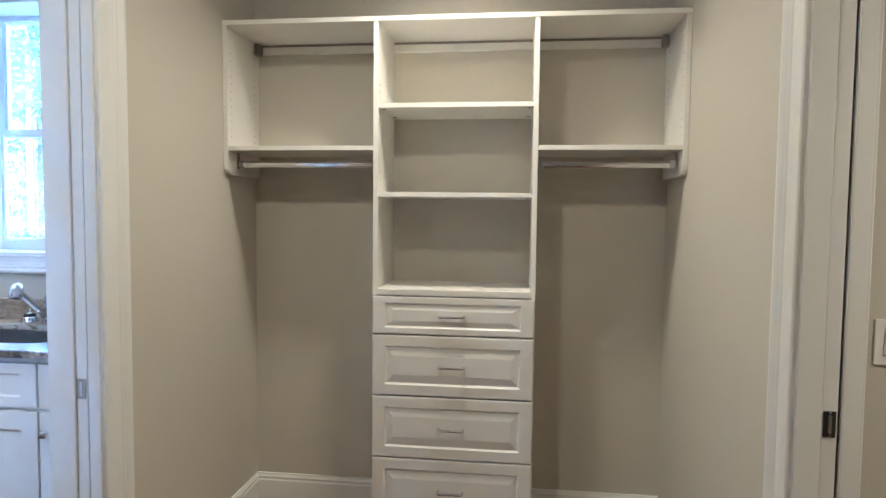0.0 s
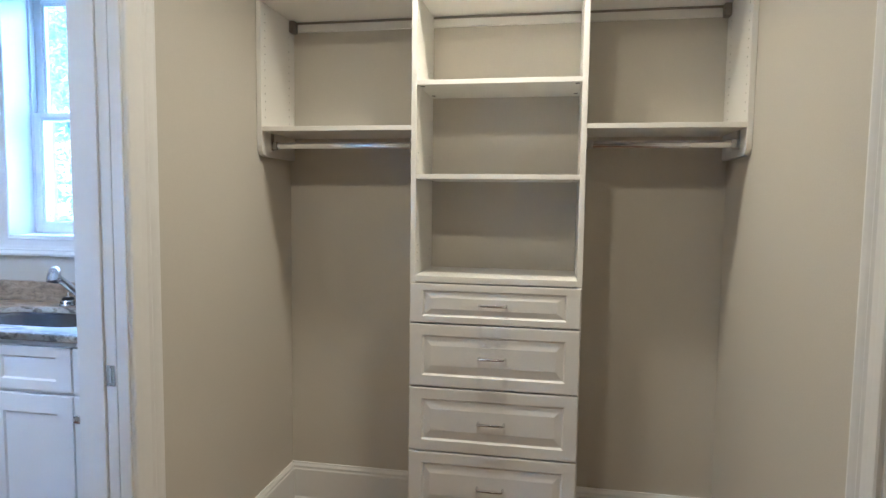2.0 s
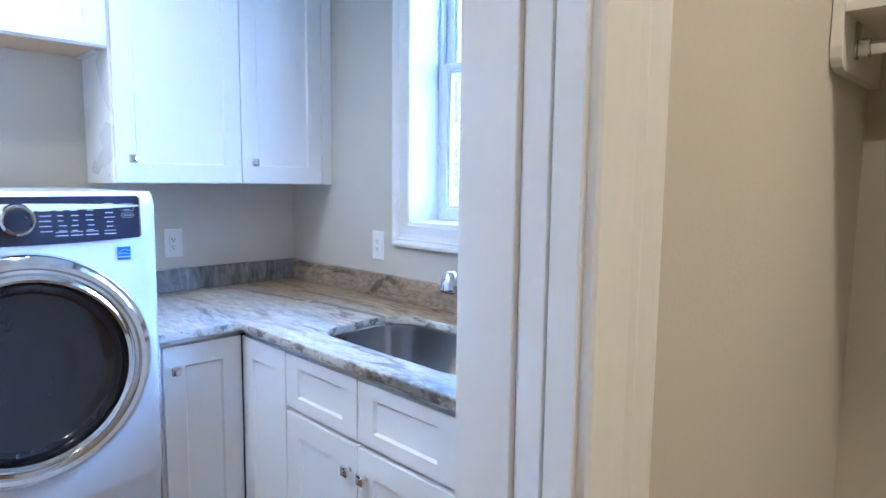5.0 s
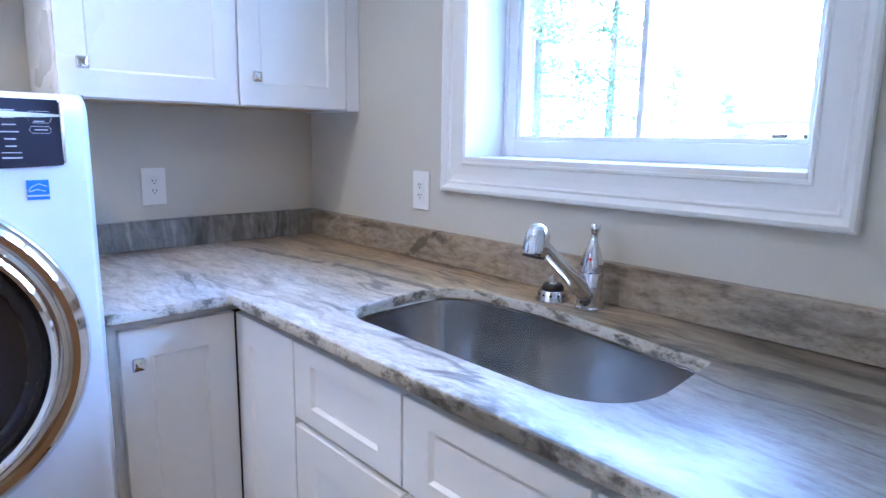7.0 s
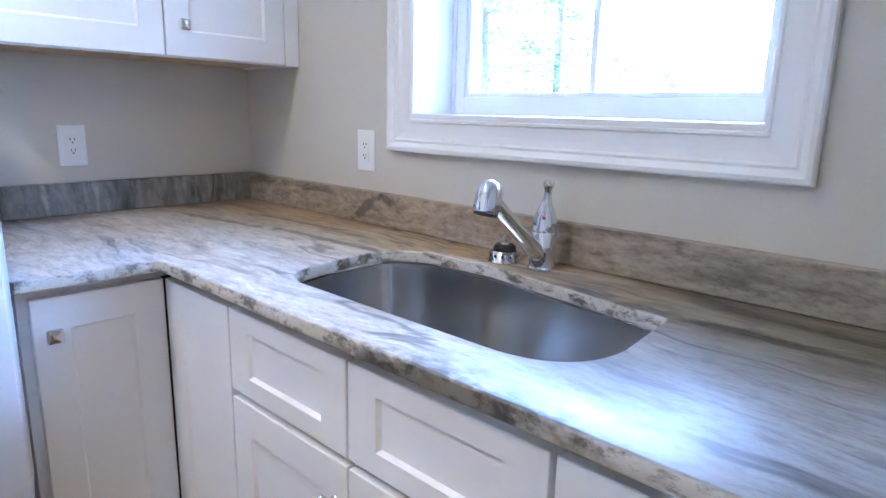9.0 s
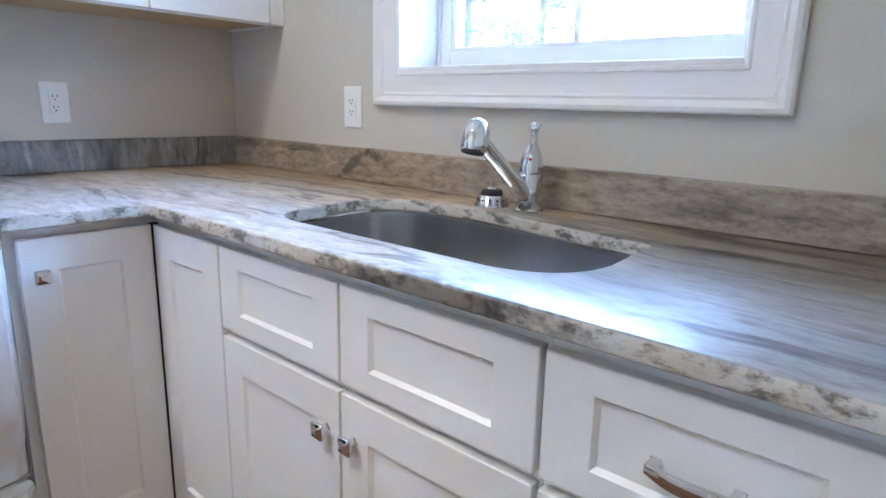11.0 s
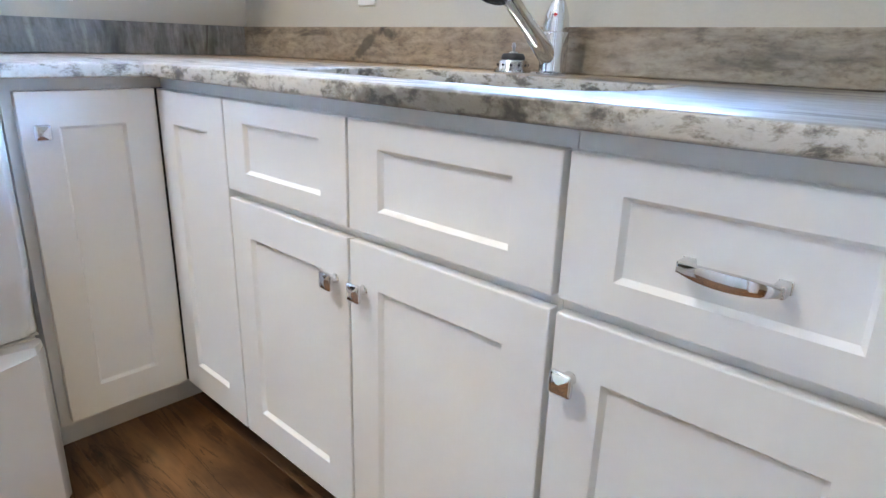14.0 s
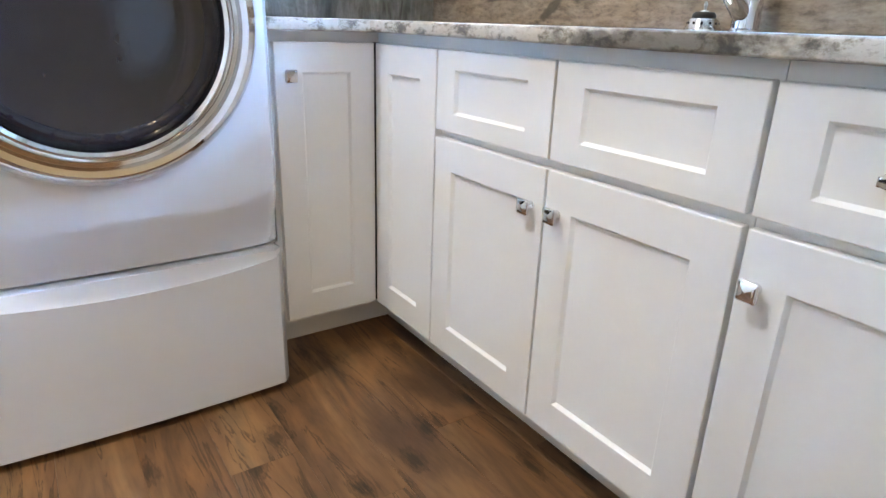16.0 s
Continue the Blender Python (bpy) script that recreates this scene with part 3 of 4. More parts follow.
def pocket_door(name, gx, y1, z_pull, metal, label):
    root = thing(name, pose(gx, y1, 0), label, "door", kind="structure")
    part("leaf", box((0.0025, -0.012, 0.012), (0.038, 0.80, HEAD - 0.03), 0.0015), trim_paint, root)
    pl = part("edge_pull", box((0.006, -0.0145, z_pull - 0.031), (0.034, -0.0115, z_pull + 0.031), 0.001), metal, root, "metal edge pull of the sliding door")
    part("pull_recess", box((0.0165, -0.0165, z_pull - 0.022), (0.0235, -0.0146, z_pull + 0.022), 0.0007), chrome if metal is satin_metal else satin_metal, pl)
    for s in (-1, 1):
        bm = lathe([(0.0024, 0), (0.0024, 0.0012), (0.0, 0.0018)], 10)
        bm.transform(Matrix.Translation((0.020, -0.0146, z_pull + s * 0.0275)) @ Matrix.Rotation(radians(90), 4, "X"))
        part("screw", bm, satin_metal, pl)
    return root


pocket_door("door_1", GL, LY1, 0.917, satin_metal, "white pocket door slid back into the wall")
pocket_door("door_2", GR, RY1, 0.978, dark_metal, "white pocket door slid back, with a black edge pull")


def baseboard(name, p0, p1, normal, top=0.185):
    """A moulded board along the foot of a wall from p0 to p1."""
    prof = [(0, 0), (0.019, 0), (0.019, 0.012), (0.015, 0.018), (0.015, top - 0.035), (0.012, top - 0.028), (0.013, top - 0.018), (0.008, top - 0.008), (0.006, top), (0, top)]
    bm = bmesh.new()
    d = Vector(normal)
    a = [bm.verts.new((p0[0] + d.x * u, p0[1] + d.y * u, z)) for u, z in prof]
    b = [bm.verts.new((p1[0] + d.x * u, p1[1] + d.y * u, z)) for u, z in prof]
    for i in range(len(prof)):
        j = (i + 1) % len(prof)
        bm.faces.new((a[i], a[j], b[j], b[i]))
    bm.faces.new(a)
    bm.faces.new(b)
    bmesh.ops.recalc_face_normals(bm, faces=bm.faces)
    tagged(part(name, bm, trim_paint), "white moulded baseboard along the wall", "baseboard", kind="structure")


baseboard("baseboard", (XB, YB), (-0.54, YB), (0, -1))
baseboard("baseboard", (0.145, YB), (XC, YB), (0, -1))
baseboard("baseboard", (XB, LY1 + 0.115), (XB, YB - 0.019), (1, 0))
baseboard("baseboard", (XC, RY1 + 0.115), (XC, YB - 0.019), (-1, 0))

# ---- window ----
window = thing("window_1", pose(0, 0, 0), "white double-hung vinyl window with moulded casing", "window", kind="structure")
WC = 0.094
for m, L in ((Matrix(((-1, 0, 0, WX0), (0, 1, 0, YB), (0, 0, 1, WZ0), (0, 0, 0, 1))), WZ1 - WZ0), (Matrix(((1, 0, 0, WX1), (0, 1, 0, YB), (0, 0, 1, WZ0), (0, 0, 0, 1))), WZ1 - WZ0),
             (Matrix(((0, 0, 1, WX0), (0, 1, 0, YB), (-1, 0, 0, WZ0), (0, 0, 0, 1))), WX1 - WX0), (Matrix(((0, 0, 1, WX0), (0, 1, 0, YB), (1, 0, 0, WZ1), (0, 0, 0, 1))), WX1 - WX0)):
    part("window_casing", miter(miter(casing_strip("casing", L, WC, trim_paint), WC, L, 1), WC, 0, -1), trim_paint, window, m=m)
YS = 3.125
part("window_sill", box((WX0, YB - 0.014, WZ0 - 0.004), (WX1, YS + 0.06, WZ0 + 0.012), 0.003), trim_paint, window)
for a, b in (((WX0 - 0.014, YB - 0.012, WZ0 + 0.012), (WX0 + 0.002, YS + 0.06, WZ1)), ((WX1 - 0.0005, YB - 0.012, WZ0 + 0.012), (WX1 + 0.014, YS + 0.06, WZ1)), ((WX0 + 0.002, YB - 0.012, WZ1 - 0.012), (WX1 - 0.0005, YS + 0.06, WZ1 + 0.004))):
    part("window_jamb", box(a, b, 0.002), trim_paint, window)


SW = 0.062          # sash stile


def sash(z0, z1, y, foot):
    """A sash with stepped stiles and rails, a muntin and two panes."""
    a, b, mid = WX0 + 0.003, WX1 - 0.002, (WX0 + WX1) / 2
    s = part("sash", box((a, y, z0), (WX0 + SW - 0.014, y + 0.035, z1), 0.003), vinyl_frame, window)
    part("stile", box((WX1 - SW + 0.014, y, z0), (b, y + 0.035, z1), 0.003), vinyl_frame, s)
    part("rail", box((WX0 + SW - 0.014, y, z0), (WX1 - SW + 0.014, y + 0.035, z0 + foot - 0.012), 0.003), vinyl_frame, s)
    part("rail", box((WX0 + SW - 0.014, y, z1 - 0.028), (WX1 - SW + 0.014, y + 0.035, z1), 0.003), vinyl_frame, s)
    # glazing beads, set back from the sash's face
    for p, q in (((WX0 + SW - 0.014, z0 + foot - 0.012), (WX0 + SW, z1 - 0.028)), ((WX1 - SW, z0 + foot - 0.012), (WX1 - SW + 0.014, z1 - 0.028)), ((WX0 + SW, z0 + foot - 0.012), (WX1 - SW, z0 + foot)), ((WX0 + SW, z1 - 0.038), (WX1 - SW, z1 - 0.028))):
        part("glazing_bead", box((p[0], y + 0.007, p[1]), (q[0], y + 0.030, q[1]), 0.002), vinyl_frame, s)
    part("muntin", box((mid - 0.009, y + 0.010, z0 + foot), (mid + 0.009, y + 0.022, z1 - 0.038), 0.002), vinyl_frame, s)
    g = part("pane", box((WX0 + SW - 0.003, y + 0.0155, z0 + foot - 0.003), (WX1 - SW + 0.003, y + 0.0185, z1 - 0.035)), glass, s)
    g.visible_shadow = False


sash(WZ0 + 0.013, 1.879, YS, 0.062)
sash(1.841, WZ1 - 0.013, YS + 0.037, 0.038)
part("track", box((WX0 + 0.0025, YS - 0.005, WZ0 + 0.0125), (WX0 + 0.016, YS - 0.001, WZ1 - 0.0125), 0.002), vinyl_frame, window)
part("track", box((WX1 - 0.016, YS - 0.005, WZ0 + 0.0125), (WX1 - 0.001, YS - 0.001, WZ1 - 0.0125), 0.002), vinyl_frame, window)

# ---- closet organizer ----
Y0, Y1 = 2.642, YB
organizer = thing("closet_organizer", pose(0, 0, 0), "white closet organizer with shelves, drawers and chrome hanging rods", "closet organizer")
TL0, TL1, TR0, TR1 = -0.534, -0.513, 0.118, 0.139
UL, UR = XB + 0.002, XC - 0.002


def side_panel(x0, x1):
    out = [(Y0, 2.24), (Y0, 1.66), (Y0 + 0.004, 1.640), (Y0 + 0.016, 1.625), (Y0 + 0.04, 1.619), (Y1, 1.619), (Y1, 2.24)]
    bm = bmesh.new()
    a = [bm.verts.new((x0, y, z)) for y, z in out]
    b = [bm.verts.new((x1, y, z)) for y, z in out]
    for i in range(len(out)):
        j = (i + 1) % len(out)
        bm.faces.new((a[i], a[j], b[j], b[i]))
    bm.faces.new(a)
    bm.faces.new(b)
    bmesh.ops.recalc_face_normals(bm, faces=bm.faces)
    return part("side_panel", bm, melamine, organizer)


sides = [side_panel(UL, UL + 0.019), side_panel(UR - 0.019, UR)]
tower_l = part("partition", box((TL0, Y0, 0.0), (TL1, Y1, 2.24), 0.001), melamine, organizer)
tower_r = part("partition", box((TR0, Y0, 0.0), (TR1, Y1, 2.24), 0.001), melamine, organizer)
part("top_shelf", box((UL, Y0 - 0.004, 2.2405), (UR, Y1, 2.260), 0.001), melamine, organizer)
for x0, x1, z0, z1 in ((UL + 0.019, TL0, 1.719, 1.738), (TR1, UR - 0.019, 1.719, 1.738), (TL1, TR0, 1.892, 1.911), (TL1, TR0, 1.528, 1.547)):
    part("shelf", box((x0 + 0.0005, Y0 + 0.002, z0), (x1 - 0.0005, Y1, z1), 0.001), melamine, organizer)
part("counter_shelf", box((TL1 + 0.0005, Y0 - 0.020, 1.122), (TR0 - 0.0005, Y1, 1.147), 0.002), melamine, organizer)
part("toe_board", box((TL1, Y0 + 0.03, 0), (TR0, Y0 + 0.045, 0.165)), melamine, organizer)


def slim_pull(parent, x, z, y, half=0.051):
    bm = tube([(x - half, y, z), (x - half, y - 0.022, z), (x - half + 0.006, y - 0.027, z), (x + half - 0.006, y - 0.027, z), (x + half, y - 0.022, z), (x + half, y, z)], [0.0058, 0.0055, 0.005, 0.005, 0.0055, 0.0058], 10)
    return part("handle", bm, chrome, parent, "slim polished metal bar handle")


for z0, z1 in ((0.961, 1.117), (0.704, 0.955), (0.440, 0.698), (0.172, 0.434)):
    d = part("drawer", raised_drawer(TR1 - TL0 - 0.008, z1 - z0), melamine, organizer, "white raised-panel drawer front", pose(TL0 + 0.004, Y0 - 0.001, z0))
    slim_pull(d, (TR1 - TL0 - 0.008) / 2, (z1 - z0) / 2, -0.0175)
    part("drawer_box", box((0.03, 0.001, 0.02), (TR1 - TL0 - 0.038, 0.30, z1 - z0 - 0.02)), melamine, d)
for x0, x1 in ((UL + 0.019, TL0), (TL1, TR0), (TR1, UR - 0.019)):
    part("cleat", box((x0 + 0.001, Y1 - 0.019, 2.196), (x1 - 0.001, Y1, 2.2285), 0.001), melamine, organizer)
    part("hanging_rail", box((x0 + 0.001, Y1 - 0.016, 2.2300), (x1 - 0.001, Y1 - 0.001, 2.2395), 0.001), bronze_rail, organizer, "dull metal hanging rail")
for x0, x1 in ((UL + 0.0195, UL + 0.046), (UR - 0.046, UR - 0.0195)):
    part("rail_bracket", box((x0, Y1 - 0.060, 2.185), (x1, Y1 - 0.0195, 2.238), 0.005, 3), bronze_rail, organizer, "metal rail hanger bracket")
for x0, x1 in ((UL + 0.019, TL0), (TR1, UR - 0.019)):
    zr, yr = 1.667, 2.735
    r = part("hanging_rod", tube([(x0 + 0.004, yr, zr), (x1 - 0.004, yr, zr)], 0.014, 18, 0.55), chrome, organizer, "oval polished chrome hanging rod")
    for xe, s in ((x0, 1), (x1, -1)):
        b = box((xe + s * 0.0005, yr - 0.012, zr - 0.020), (xe + s * 0.006, yr + 0.012, zr + 0.050), 0.002)
        box((xe + s * 0.006, yr - 0.011, zr - 0.017), (xe + s * 0.028, yr + 0.011, zr + 0.017), 0.004, bm=b)
        part("rod_bracket", b, satin_metal, r)


def dots(cells, r, mat, name, parent):
    """Small round recesses or fittings, each given as a centre and an axis."""
    bm = bmesh.new()
    for c, ax in cells:
        m = Matrix.Translation(c) @ Vector(ax).to_track_quat("Z", "Y").to_matrix().to_4x4()
        bmesh.ops.create_cone(bm, cap_ends=True, segments=8, radius1=r, radius2=r, depth=0.0012, matrix=m)
    ob = part(name, bm, mat, parent)
    ob["kind"] = "stuff"
    return ob


hole_mat = material("pin_hole", (0.25, 0.23, 0.2), 0.8)
for x, s in ((UL + 0.019, 1), (UR - 0.019, -1)):
    dots([((x, y, 1.78 + 0.032 * k), (s, 0, 0)) for y in (Y0 + 0.037, Y1 - 0.06) for k in range(14)], 0.0026, hole_mat, "pin_holes", organizer)
for x, s in ((TL1, 1), (TR0, -1)):
    dots([((x, y, z), (s, 0, 0)) for y in (Y0 + 0.037, Y1 - 0.06) for z in (1.20, 1.232, 1.264, 1.60, 1.632, 1.96, 1.992)], 0.0026, hole_mat, "pin_holes", organizer)
    dots([((x + s * 0.016, y, z - 0.0004), (0, 0, -1)) for y in (Y0 + 0.037, Y1 - 0.07) for z in (1.892, 1.528)], 0.009, dark_metal, "shelf_fittings", organizer)

# ---- laundry cabinets ----
YF, XF = 2.335, -2.895      # cabinet boxes' fronts; doors stand 20 mm proud
CT = 0.880                  # boxes' top
FACE_Z0, FACE_Z1 = 0.115, 0.855


def front(root, x0, x1, z0, z1, rail=0.072, label="", name="door"):
    return part(name, shaker(x1 - x0, z1 - z0, rail), cabinet_paint, root, label, pose(x0, YF, z0))


corner = thing("corner_cabinet", pose(0, 0, 0), "white shaker corner base cabinet with a folding door", "cabinet", "base cabinets")
body = bmesh.new()
box((XL + 0.002, 2.022, 0.10), (XF, YB - 0.002, CT), 0.001, bm=body)
box((XF - 0.01, YF, 0.10), (-2.580, YB - 0.002, CT), 0.001, bm=body)
part("body", body, cabinet_paint, corner)
toe = bmesh.new()
box((XL + 0.01, 2.03, 0.0), (XF - 0.088, YB - 0.01, 0.0995), bm=toe)
box((XF - 0.09, YF + 0.078, 0.0), (-2.582, YB - 0.01, 0.0995), bm=toe)
part("toe_kick", toe, cabinet_paint, corner)
d = part("door", shaker(2.3125 - 2.042, FACE_Z1 - FACE_Z0), cabinet_paint, corner, "", pose(XF, 2.042, FACE_Z0, 0, 0, 90))
square_knob(d, 0.034, 0.776 - FACE_Z0)
front(corner, -2.8725, -2.582, FACE_Z0, FACE_Z1)
part("hinge_gap", box((XF - 0.002, 2.3130, FACE_Z0), (XF + 0.012, 2.3345, FACE_Z1)), shadow_gap, corner)

sink_cab = thing("sink_cabinet", pose(0, 0, 0), "white shaker sink base cabinet with two doors", "cabinet", "base cabinets")
body = bmesh.new()
box((-2.5795, YF, 0.10), (-1.8005, YB - 0.002, 0.655), 0.001, bm=body)
box((-2.5795, YF, 0.655), (-1.8005, YF + 0.018, CT), bm=body)
part("body", body, cabinet_paint, sink_cab)
part("toe_kick", box((-2.579, YF + 0.078, 0), (-1.801, YB - 0.01, 0.0995)), cabinet_paint, sink_cab)
for x0, x1, kx in ((-2.577, -2.199, 0.378 - 0.034), (-2.193, -1.806, 0.034)):
    front(sink_cab, x0, x1, 0.677, FACE_Z1, 0.041, name="false_drawer")
    dd = front(sink_cab, x0, x1, FACE_Z0, 0.660)
    square_knob(dd, kx, 0.581 - FACE_Z0)

drawer_cab = thing("drawer_cabinet", pose(0, 0, 0), "white shaker base cabinet with one drawer and a door", "cabinet", "base cabinets")
part("body", box((-1.7995, YF, 0.10), (XA - 0.002, YB - 0.002, CT), 0.001), cabinet_paint, drawer_cab)
part("toe_kick", box((-1.799, YF + 0.078, 0), (XA - 0.002, YB - 0.01, 0.0995)), cabinet_paint, drawer_cab)
dr = front(drawer_cab, -1.797, -1.420, 0.677, FACE_Z1, 0.040, name="drawer")
dd = front(drawer_cab, -1.797, -1.420, FACE_Z0, 0.660)
square_knob(dd, 0.028, 0.581 - FACE_Z0)
part("filler_strip", box((-1.417, YF - 0.018, 0.10), (XA - 0.002, YF, CT), 0.001), cabinet_paint, drawer_cab)


def arched_pull(parent, x, z, y, half=0.048):
    """A heavy arched bar pull with squared feet."""
    bm = bmesh.new()
    steps = 16
    rings = []
    for i in range(steps + 1):
        u = -1 + 2 * i / steps
        px, py = x + u * half, y - 0.020 - 0.010 * (1 - u * u)
        hh = 0.0052 + 0.0042 * (1 - u * u)
        dd = 0.0045
        loop = rounded([(-dd, -hh), (dd, -hh), (dd, hh), (-dd, hh)], [0.0025] * 4, 2)
        rings.append([bm.verts.new((px, py + q, z + w)) for q, w in loop])
    for a, b in zip(rings, rings[1:]):
        for i in range(len(a)):
            j = (i + 1) % len(a)
            bm.faces.new((a[i], a[j], b[j], b[i]))
    bm.faces.new(rings[0])
    bm.faces.new(rings[-1])
    bmesh.ops.recalc_face_normals(bm, faces=bm.faces)
    smooth(bm, 40)
    for s in (-1, 1):
        box((x + s * (half - 0.010), y - 0.022, z - 0.0065), (x + s * (half + 0.003), y + 0.001, z + 0.0065), 0.002, bm=bm)
        box((x + s * (half - 0.010), y - 0.003, z - 0.0070), (x + s * (half + 0.004), y + 0.001, z + 0.0070), 0.0012, bm=bm)
    return part("pull", bm, chrome, parent, "arched polished chrome pull")


arched_pull(dr, (1.797 - 1.607), 0.758 - 0.677, -0.0105)

# worktop with the sink's cut-out
RIM = rounded([(-2.545, 2.415), (-1.825, 2.415), (-1.852, 2.745), (-2.30, 2.815), (-2.60, 2.795)], [0.10, 0.13, 0.015, 0.25, 0.13], 10)
worktop = thing("countertop", pose(0, 0, 0), "polished banded grey and tan stone countertop with backsplash", "countertop")
outline = [(XL + 0.001, 2.002), (-2.846, 2.002), (-2.836, 2.012), (-2.836, 2.280), (-2.826, 2.290), (XA - 0.001, 2.290), (XA - 0.001, YB - 0.001), (XL + 0.001, YB - 0.001)]
slab = prism(outline, CT + 0.001, 0.911, [RIM])
es = [e for e in slab.edges if len(e.link_faces) == 2 and e.calc_face_angle(0) > 1.0 and abs(e.verts[0].co.z - e.verts[1].co.z) < 1e-6]
bmesh.ops.bevel(slab, geom=es, offset=0.005, segments=3, affect="EDGES", profile=0.5)
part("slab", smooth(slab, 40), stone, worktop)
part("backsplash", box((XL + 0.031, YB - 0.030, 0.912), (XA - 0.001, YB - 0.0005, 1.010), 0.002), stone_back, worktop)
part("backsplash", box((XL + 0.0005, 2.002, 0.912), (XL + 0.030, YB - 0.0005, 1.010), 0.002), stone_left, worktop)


def bowl(rim, z_top, depth):
    """A deep basin under an outline, its walls drawn in and its foot rounded."""
    cx = sum(p[0] for p in rim) / len(rim)
    cy = sum(p[1] for p in rim) / len(rim)
    bm = bmesh.new()
    rings = []
    for s, dz in ((1.035, 0.0), (1.035, -0.002), (1.0, -0.003), (0.995, -0.02), (0.985, -depth * 0.75), (0.965, -depth * 0.88), (0.91, -depth * 0.96), (0.82, -depth), (0.2, -depth - 0.006), (0.06, -depth - 0.008)):
        rings.append([bm.verts.new((cx + (x - cx) * s, cy + (y - cy) * s, z_top + dz)) for x, y in rim])
    for a, b in zip(rings, rings[1:]):
        for i in range(len(a)):
            j = (i + 1) % len(a)
            bm.faces.new((a[i], a[j], b[j], b[i]))
    bm.faces.new(rings[-1])
    bmesh.ops.recalc_face_normals(bm, faces=bm.faces)
    for f in bm.faces:
        f.normal_flip()
    return smooth(bm, 50), cx, cy


bm, scx, scy = bowl(RIM, CT, 0.205)
sink = thing("sink", pose(0, 0, 0), "brushed stainless steel undermount sink bowl", "sink")
part("basin", bm, steel, sink)
dr_bm = lathe([(0.045, 0.0), (0.043, 0.003), (0.032, 0.002), (0.028, -0.004), (0.0, -0.006)], 28)
part("drain", dr_bm, chrome, sink, m=pose(scx, scy, CT - 0.205 - 0.002))

# faucet
FX, FY, FZ = -2.202, 2.878, 0.9112
faucet = thing("faucet", pose(FX, FY, FZ), "polished chrome pull-out kitchen faucet with a bottle-shaped lever", "faucet")
part("body", lathe([(0.034, 0), (0.034, 0.004), (0.030, 0.007), (0.029, 0.04), (0.029, 0.082), (0.027, 0.086)], 32), chrome, faucet)
part("lever", lathe([(0.0275, 0.087), (0.0275, 0.100), (0.025, 0.118), (0.018, 0.137), (0.011, 0.152), (0.008, 0.166), (0.009, 0.178), (0.012, 0.186), (0.0125, 0.194), (0.009, 0.199), (0.0, 0.200)], 28), chrome, faucet, m=Matrix.Translation((0, 0, 0.087)) @ Matrix.Rotation(radians(3), 4, "Y") @ Matrix.Translation((0, 0, -0.087)))
sp = Vector((-0.030, -0.166, 0.152))
part("spout", tube([sp * t + Vector((0, 0, 0.022)) for t in (0.0, 0.06, 0.2, 0.5, 0.8, 0.93)], [0.020, 0.0215, 0.0205, 0.017, 0.0165, 0.017], 20), chrome, faucet)
hd = part("spray_head", lathe([(0.0, 0.040), (0.012, 0.038), (0.021, 0.031), (0.0265, 0.018), (0.0285, 0.002), (0.0282, -0.016), (0.0265, -0.028), (0.025, -0.030)], 28), chrome, faucet, m=Matrix.Translation(sp * 1.0 + Vector((0, 0, 0.016))) @ Matrix.Rotation(radians(-16), 4, "X"))
part("nozzle", lathe([(0.0245, -0.0302), (0.0245, -0.034), (0.018, -0.035), (0.017, -0.032), (0.0, -0.032)], 24), rubber, hd)
bm = lathe([(0.0045, 0), (0.0045, 0.001), (0.0, 0.0016)], 12)
part("temperature_dot", bm, red_dot, faucet, m=Matrix.Translation((0.012, -0.0205, 0.119)) @ Matrix.Rotation(radians(30), 4, "Z") @ Matrix.Rotation(radians(72), 4, "X"))

# strainer basket, set on the counter upside down
strainer = thing("sink_strainer", pose(-2.303, 2.871, FZ), "stainless sink strainer basket with a black rubber seal", "sink strainer")
part("basket", lathe([(0.041, 0), (0.041, 0.004), (0.036, 0.010), (0.034, 0.022), (0.030, 0.026), (0.0, 0.026)], 30), steel, strainer)
part("seal", lathe([(0.026, 0.0262), (0.027, 0.030), (0.025, 0.036), (0.021, 0.040), (0.0, 0.041)], 26), rubber, strainer)
part("post", lathe([(0.010, 0.041), (0.009, 0.043), (0.0035, 0.044), (0.0035, 0.052), (0.005, 0.054), (0.0035, 0.062), (0.0, 0.063)], 14), satin_metal, strainer)
for k in range(12):
    a = 2 * math.pi * k / 12
    bm = lathe([(0.0028, 0), (0.0028, 0.001), (0, 0.001)], 8)
    part("hole", bm, shadow_gap, strainer, m=Matrix.Rotation(a, 4, "Z") @ Matrix.Translation((0.0350, 0, 0.016)) @ Matrix.Rotation(radians(84), 4, "Y"))

# ---- upper cabinets ----
UF = -3.285


